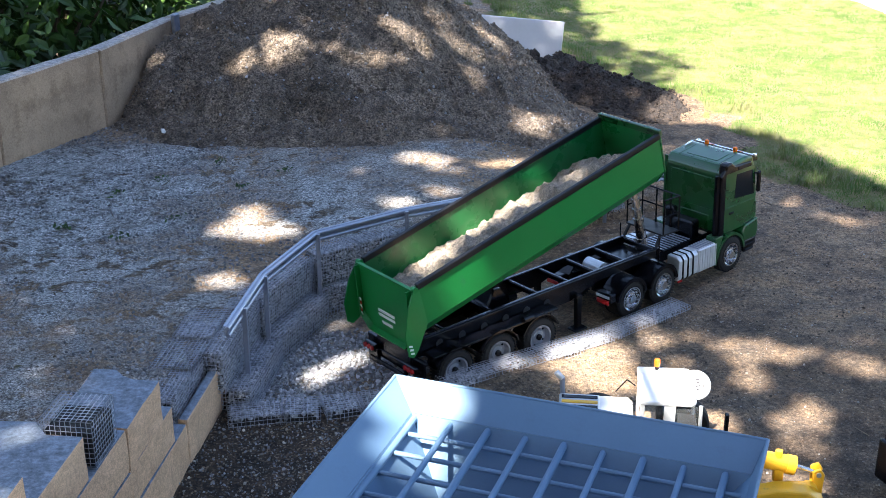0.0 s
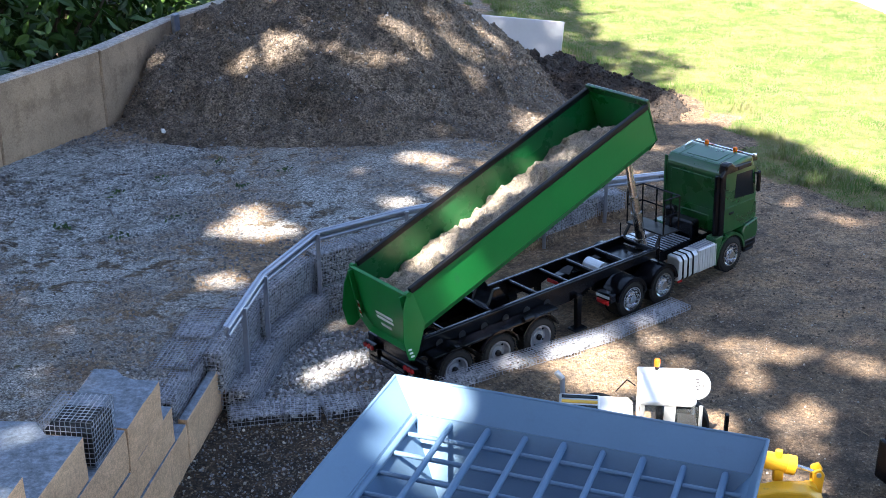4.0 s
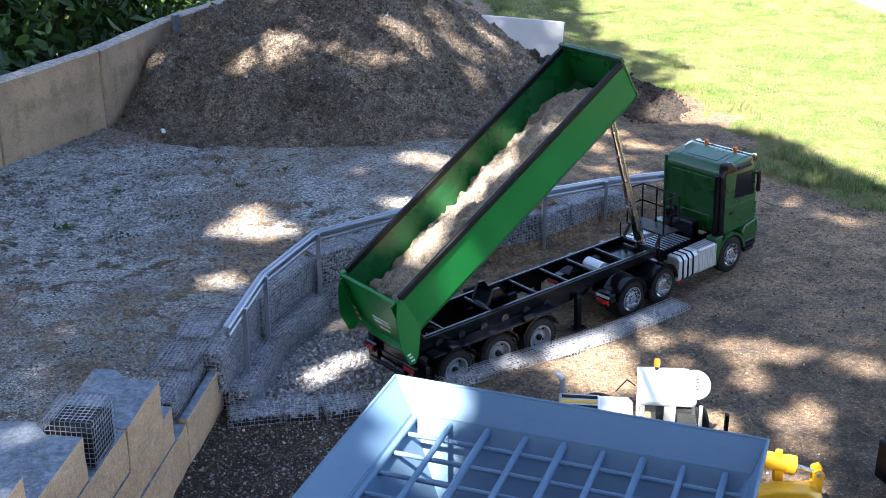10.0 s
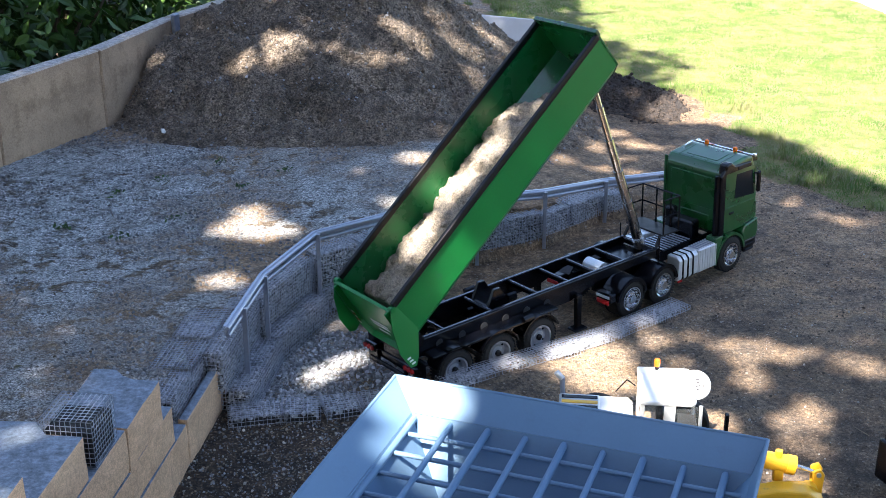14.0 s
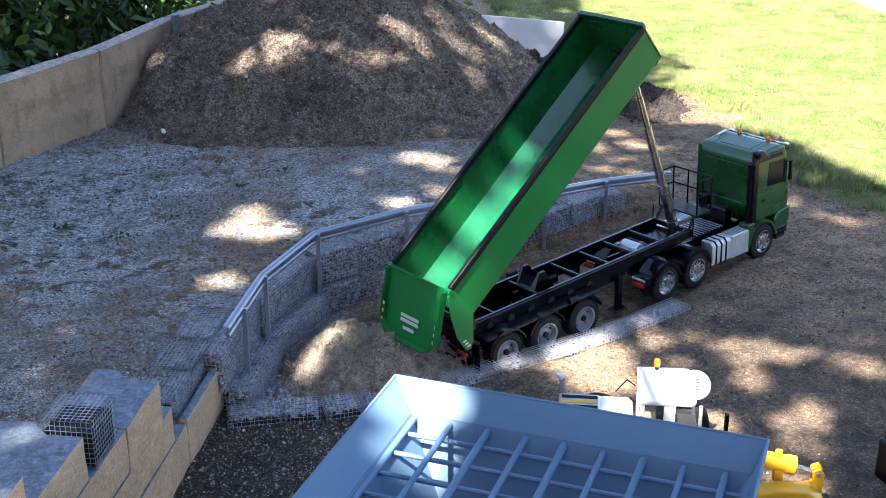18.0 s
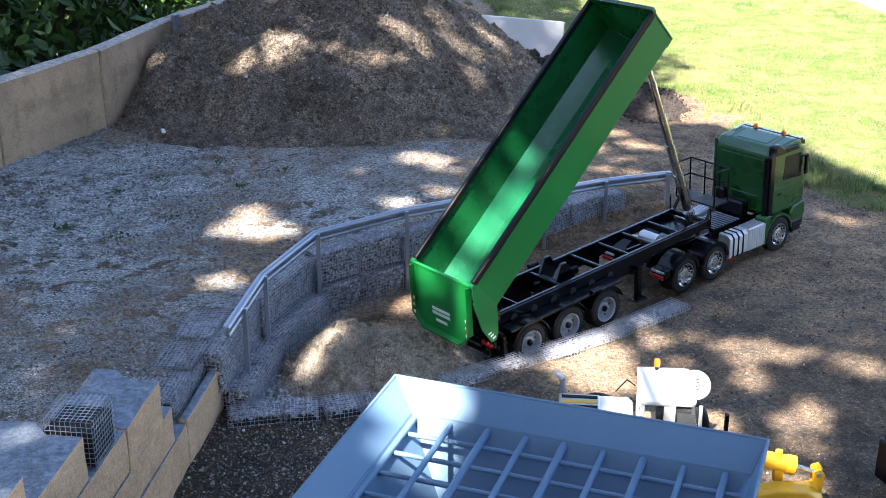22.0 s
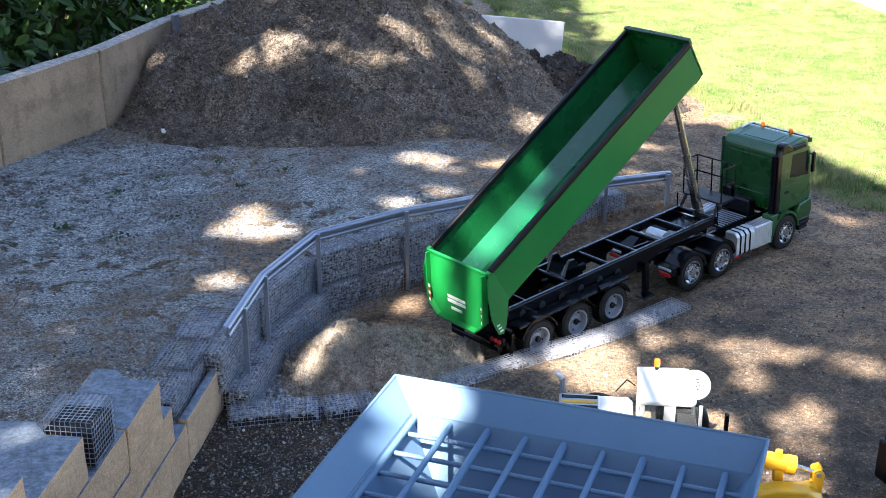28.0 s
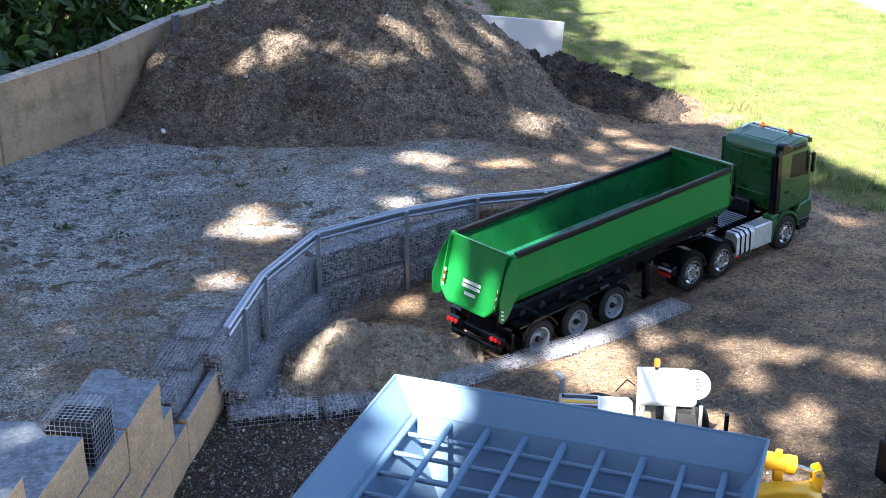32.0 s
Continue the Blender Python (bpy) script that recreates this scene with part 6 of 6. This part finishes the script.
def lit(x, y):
    """Whether a sun spot is set here, to be kept clear of leaves."""
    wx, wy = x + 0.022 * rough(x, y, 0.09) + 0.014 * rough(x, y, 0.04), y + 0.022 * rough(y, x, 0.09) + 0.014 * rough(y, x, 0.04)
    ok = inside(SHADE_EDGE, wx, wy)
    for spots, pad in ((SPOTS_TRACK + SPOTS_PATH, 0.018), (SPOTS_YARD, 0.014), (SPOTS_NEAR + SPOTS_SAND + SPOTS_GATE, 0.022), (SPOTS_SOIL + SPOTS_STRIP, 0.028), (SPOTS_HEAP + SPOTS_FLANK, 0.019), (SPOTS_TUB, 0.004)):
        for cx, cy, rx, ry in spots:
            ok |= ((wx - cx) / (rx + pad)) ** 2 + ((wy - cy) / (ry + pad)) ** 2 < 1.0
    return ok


def tree(x, y, crown_c, crown_r, count, seed, size=0.080):
    rng = np.random.default_rng(300 + seed)
    t = thing("tree", pose(x, y, 0), "unseen broad leafed tree, added to shade the yard", "tree", "trees round the yard")
    bm = bmesh.new()
    fork = Vector((0.25 * (crown_c[0] - x), 0.25 * (crown_c[1] - y), crown_c[2] * 0.55))
    limb(bm, (0, 0, -0.2), fork, 0.14, 0.09, seed)
    for i in range(9):
        best = None
        for k in range(8):
            a, e = i * 0.7 + seed + 0.09 * k, rng.uniform(-0.3, 0.8)
            tip = Vector((crown_c[0] - x + crown_r[0] * 0.7 * math.cos(a), crown_c[1] - y + crown_r[1] * 0.7 * math.sin(a), crown_c[2] + crown_r[2] * 0.6 * e))
            q = np.array([fork.lerp(tip, u) for u in np.linspace(0.05, 1.0, 30)]) + np.array((x, y, -0.05))
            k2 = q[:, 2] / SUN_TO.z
            spot_hits = lit(q[:, 0] - SUN_TO.x * k2, q[:, 1] - SUN_TO.y * k2).sum()
            if best is None or spot_hits < best[0]:
                best = (spot_hits, tip)
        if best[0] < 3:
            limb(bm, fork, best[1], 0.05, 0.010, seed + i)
    part("trunk", bm, M["bark"], t)
    u = rng.normal(size=(count, 3))
    u /= np.linalg.norm(u, axis=1)[:, None]
    rad = rng.random(count) ** 0.45
    P = u * rad[:, None] * np.array(crown_r) * (1 + 0.2 * np.sin(4 * u[:, 0] + seed) * np.cos(5 * u[:, 1] + 1))[:, None] + np.array(crown_c)
    # leaves that would shade a chosen sun spot are left out
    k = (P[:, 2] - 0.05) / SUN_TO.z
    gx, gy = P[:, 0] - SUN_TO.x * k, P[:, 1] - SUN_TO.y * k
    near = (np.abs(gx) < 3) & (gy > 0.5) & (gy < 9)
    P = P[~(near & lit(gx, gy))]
    V, F = leaves(P - np.array((x, y, 0)), rng.uniform(0.7, 1.3, len(P)) * size, rng)
    tagged(solid("crown", V, F, M["crown"], t), kind="stuff")


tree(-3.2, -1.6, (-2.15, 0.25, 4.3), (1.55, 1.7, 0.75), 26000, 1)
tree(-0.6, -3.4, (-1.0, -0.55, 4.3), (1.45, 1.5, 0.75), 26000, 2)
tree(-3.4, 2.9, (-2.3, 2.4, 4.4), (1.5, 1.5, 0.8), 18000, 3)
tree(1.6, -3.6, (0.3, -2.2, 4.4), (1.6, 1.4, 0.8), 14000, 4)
# further unseen crowns, added to hold back skylight from behind the camera
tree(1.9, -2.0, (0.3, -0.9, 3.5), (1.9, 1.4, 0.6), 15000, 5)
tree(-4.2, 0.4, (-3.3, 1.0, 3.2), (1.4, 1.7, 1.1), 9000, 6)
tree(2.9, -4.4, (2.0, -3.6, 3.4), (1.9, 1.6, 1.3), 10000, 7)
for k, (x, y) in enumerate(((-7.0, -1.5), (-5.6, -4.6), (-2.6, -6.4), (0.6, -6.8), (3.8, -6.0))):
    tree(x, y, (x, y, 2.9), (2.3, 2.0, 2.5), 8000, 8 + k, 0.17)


# ---- what moves ----
def motions():
    def stand(x, y, a, z=0.0, p=0.0):
        """A pose on the sloping floor of the ramp."""
        n = Vector((-0.031, 0, 1)).normalized()
        f = Vector((math.cos(a), math.sin(a), 0.031 * math.cos(a))).normalized()
        s = n.cross(f)
        o = Vector((x, y, 0.031 * x)) + n * z
        f2, n2 = f * math.cos(p) + n * math.sin(p), n * math.cos(p) - f * math.sin(p)
        m = Matrix((f2, s, n2)).transposed().to_4x4()
        m.translation = o
        return m

    tr = [(0.0, 0.5949, 2.7058, 0.7139), (14.6, 0.5949, 2.7058, 0.7139), (16.5, 0.6255, 2.7321, 0.6936), (17.0, 0.6175, 2.725, 0.6976), (17.5, 0.6545, 2.7569, 0.6965), (18.0, 0.6853, 2.7796, 0.698), (18.5, 0.7203, 2.81, 0.70), (19.0, 0.7299, 2.8179, 0.6986), (19.5, 0.779, 2.8524, 0.7029), (20.0, 0.7619, 2.8401, 0.7005), (20.5, 0.7516, 2.8313, 0.6969), (21.0, 0.7395, 2.8245, 0.6956), (21.5, 0.7321, 2.8193, 0.6981), (23.5, 0.7321, 2.8193, 0.6981), (24.0, 0.7619, 2.8401, 0.7005), (24.5, 0.7667, 2.8424, 0.6928), (25.0, 0.8018, 2.8675, 0.6946), (25.5, 0.7869, 2.8564, 0.6933), (27.3, 0.7514, 2.8309, 0.6921), (32.0, 0.7514, 2.8309, 0.6921)]
    tl_rows = [(0.0, 0.0559, 2.2593, 0.6638), (14.6, 0.0559, 2.2593, 0.6638), (16.5, 0.0921, 2.2788, 0.6973), (17.0, 0.0833, 2.2726, 0.6919), (17.5, 0.1225, 2.3019, 0.7004), (18.0, 0.1524, 2.3257, 0.6963), (18.5, 0.1887, 2.3546, 0.6997), (19.0, 0.1983, 2.3624, 0.7006), (19.5, 0.2471, 2.3972, 0.6969), (20.0, 0.2296, 2.3855, 0.6968), (20.5, 0.2182, 2.378, 0.6952), (21.0, 0.2066, 2.3707, 0.6976), (21.5, 0.2004, 2.3639, 0.7007), (23.5, 0.2004, 2.3639, 0.7007), (24.0, 0.2296, 2.3855, 0.6968), (24.5, 0.2334, 2.389, 0.698), (25.0, 0.2674, 2.4154, 0.693), (25.5, 0.2543, 2.4022, 0.7003), (27.3, 0.2179, 2.3777, 0.6979), (32.0, 0.2179, 2.3777, 0.6979)]
    tilt = [(0, 0.241), (1, 0.266), (2.5, 0.312), (4, 0.361), (5.5, 0.41), (7, 0.456), (8, 0.488), (9, 0.52), (10, 0.549), (11, 0.582), (12, 0.62), (13, 0.656), (14, 0.688), (14.6, 0.705), (15.5, 0.708), (16.5, 0.7), (17, 0.70), (17.5, 0.683), (18, 0.655), (18.5, 0.648), (19, 0.648), (19.5, 0.637), (20, 0.647), (20.5, 0.666), (21, 0.68), (21.5, 0.693), (22.5, 0.727), (23.5, 0.755), (24, 0.759), (24.5, 0.753), (25, 0.719), (25.5, 0.735), (26.3, 0.72), (27.5, 0.592), (28, 0.525), (29, 0.391), (30, 0.252), (31, 0.128), (32, 0.003)]

    def trailer_pose(x, y, a):
        u = (x - 0.0559) / 0.162
        return stand(x, y, a, -0.005 + 0.005 * u, -0.008 + 0.03 * u)

    walk(tractor, [(t, stand(x, y, a)) for t, x, y, a in tr])
    walk(trailer, [(t, trailer_pose(x, y, a)) for t, x, y, a in tl_rows])

    def rolled(rows):
        s, out, last = 0.0, [], None
        for t, x, y, a in rows:
            if last:
                s += (x - last[0]) * math.cos(a) + (y - last[1]) * math.sin(a)
            last = (x, y)
            out.append((t, s))
        return out

    for rows, owner in ((rolled(tr), tractor), (rolled(tl_rows), trailer)):
        for w, x, y, z, flip in ROLLING:
            if w.parent == owner:
                base = pose(x, y, z, 0, 0, 180 if flip else 0)
                walk(w, [(t, base @ Matrix.Rotation((-s if flip else s) / RT, 4, "Y")) for t, s in rows])

    def tub_pose(th):
        return Matrix.Translation((HX, 0, HZ)) @ Matrix.Rotation(-th, 4, "Y")

    walk(tub, [(t, tub_pose(th)) for t, th in tilt])
    swing = [(0, 0), (14.6, 0), (15.0, 0.5), (15.6, 1.02), (16.5, 0.98), (17.0, 0.95), (17.5, 0.90), (18.0, 0.74), (18.5, 0.57), (19.0, 0.52), (19.5, 0.46), (20.0, 0.45), (21.0, 0.48), (22.5, 0.56), (24.0, 0.60), (24.5, 0.58), (25.0, 0.52), (25.5, 0.57), (26.3, 0.55), (27.5, 0.43), (28.0, 0.37), (29.0, 0.24), (30.0, 0.14), (31.0, 0.13), (32.0, 0.15)]
    walk(gate, [(t, Matrix.Translation(GATE_AT) @ Matrix.Rotation(a, 4, "Y")) for t, a in swing])
    # the ram follows the tub, its stages sharing the stroke
    tip_local = RAM_TIP - Vector((HX, 0, HZ))
    rows = [[] for _ in ram]
    for t, th in tilt:
        d = tub_pose(th) @ tip_local - RAM_BASE
        turn = Matrix.Rotation(math.atan2(d.x, d.z), 4, "Y")
        gap = (d.length - STAGE) / 5
        for k in range(6):
            rows[k].append((t, Matrix.Translation(RAM_BASE) @ turn @ Matrix.Translation((0, 0, gap * k if k else 0.0))))
    for ob, r in zip(ram, rows):
        walk(ob, r)

    # sand: in the tub first, sliding to the gate, then out onto the heap
    def at(rows, t):
        ts = [r[0] for r in rows]
        return [float(np.interp(t, ts, [r[k] for r in rows])) for k in range(1, len(rows[0]))]

    def in_tub(t, x, y=0.0, z=0.0):
        px, py, pa = at(tl_rows, t)
        th, = at(tilt, t)
        return trailer_pose(px, py, pa) @ tub_pose(th) @ Matrix.Translation((x, y, 0.124 - HZ + z))

    times = [r[0] for r in tilt if r[0] <= 14.6]
    for k, (ob, xc) in enumerate(LOAD):
        f = k / 5
        slide = lambda t: f * 0.105 * float(step(9.0, 14.0, t)) ** 1.2
        out = 14.75 + 0.24 * k
        r = [(t, in_tub(t, xc - slide(t))) for t in times]
        if out > 14.8:
            r.append((out - 0.05, in_tub(out - 0.05, xc - slide(14.6) - 0.05 * f)))
        r.append((out + 0.3, in_tub(out + 0.3, 0.02 + 0.04 * (k == 5))))
        if k == 5:
            r += [(t, in_tub(t, x, 0, z)) for t, x, z in ((16.5, 0.075, 0.001), (17.0, 0.030, 0.001), (17.25, -0.030, 0.001))]
            out = 17.1
        rest = Matrix.Translation((-0.19 + 0.025 * k, 2.225 - 0.006 * k, -0.045)) @ Matrix.Rotation(0.66 + 0.3 * math.sin(k * 2.1), 4, "Z")
        if k < 5:
            r.append((out + 0.45, in_tub(out + 0.45, -0.09, 0, -0.02)))
        r += [(out + 0.7, rest), (32.0, rest)]
        walk(ob, r)
    for k, (ob, c) in enumerate(HEAP):
        x = (0.19, 0.27, 0.36, 0.44, 0.30, 0.26)[k]
        turn = Matrix.Rotation(math.pi / 2, 4, "Z") if k < 4 else Matrix()
        z = 0.004 if k < 4 else 0.010
        out = 14.8 + 0.27 * k
        goal = Matrix.Translation(HEAP_AT + c)
        r = [(t, in_tub(t, x, 0, z) @ turn) for t in times]
        r += [(out + 0.25, in_tub(out + 0.25, 0.05, 0, z) @ turn), (out + 0.55, in_tub(out + 0.55, -0.17, 0, z - 0.05) @ turn), (out + 0.85, goal), (32.0, goal)]
        walk(ob, r)


motions()
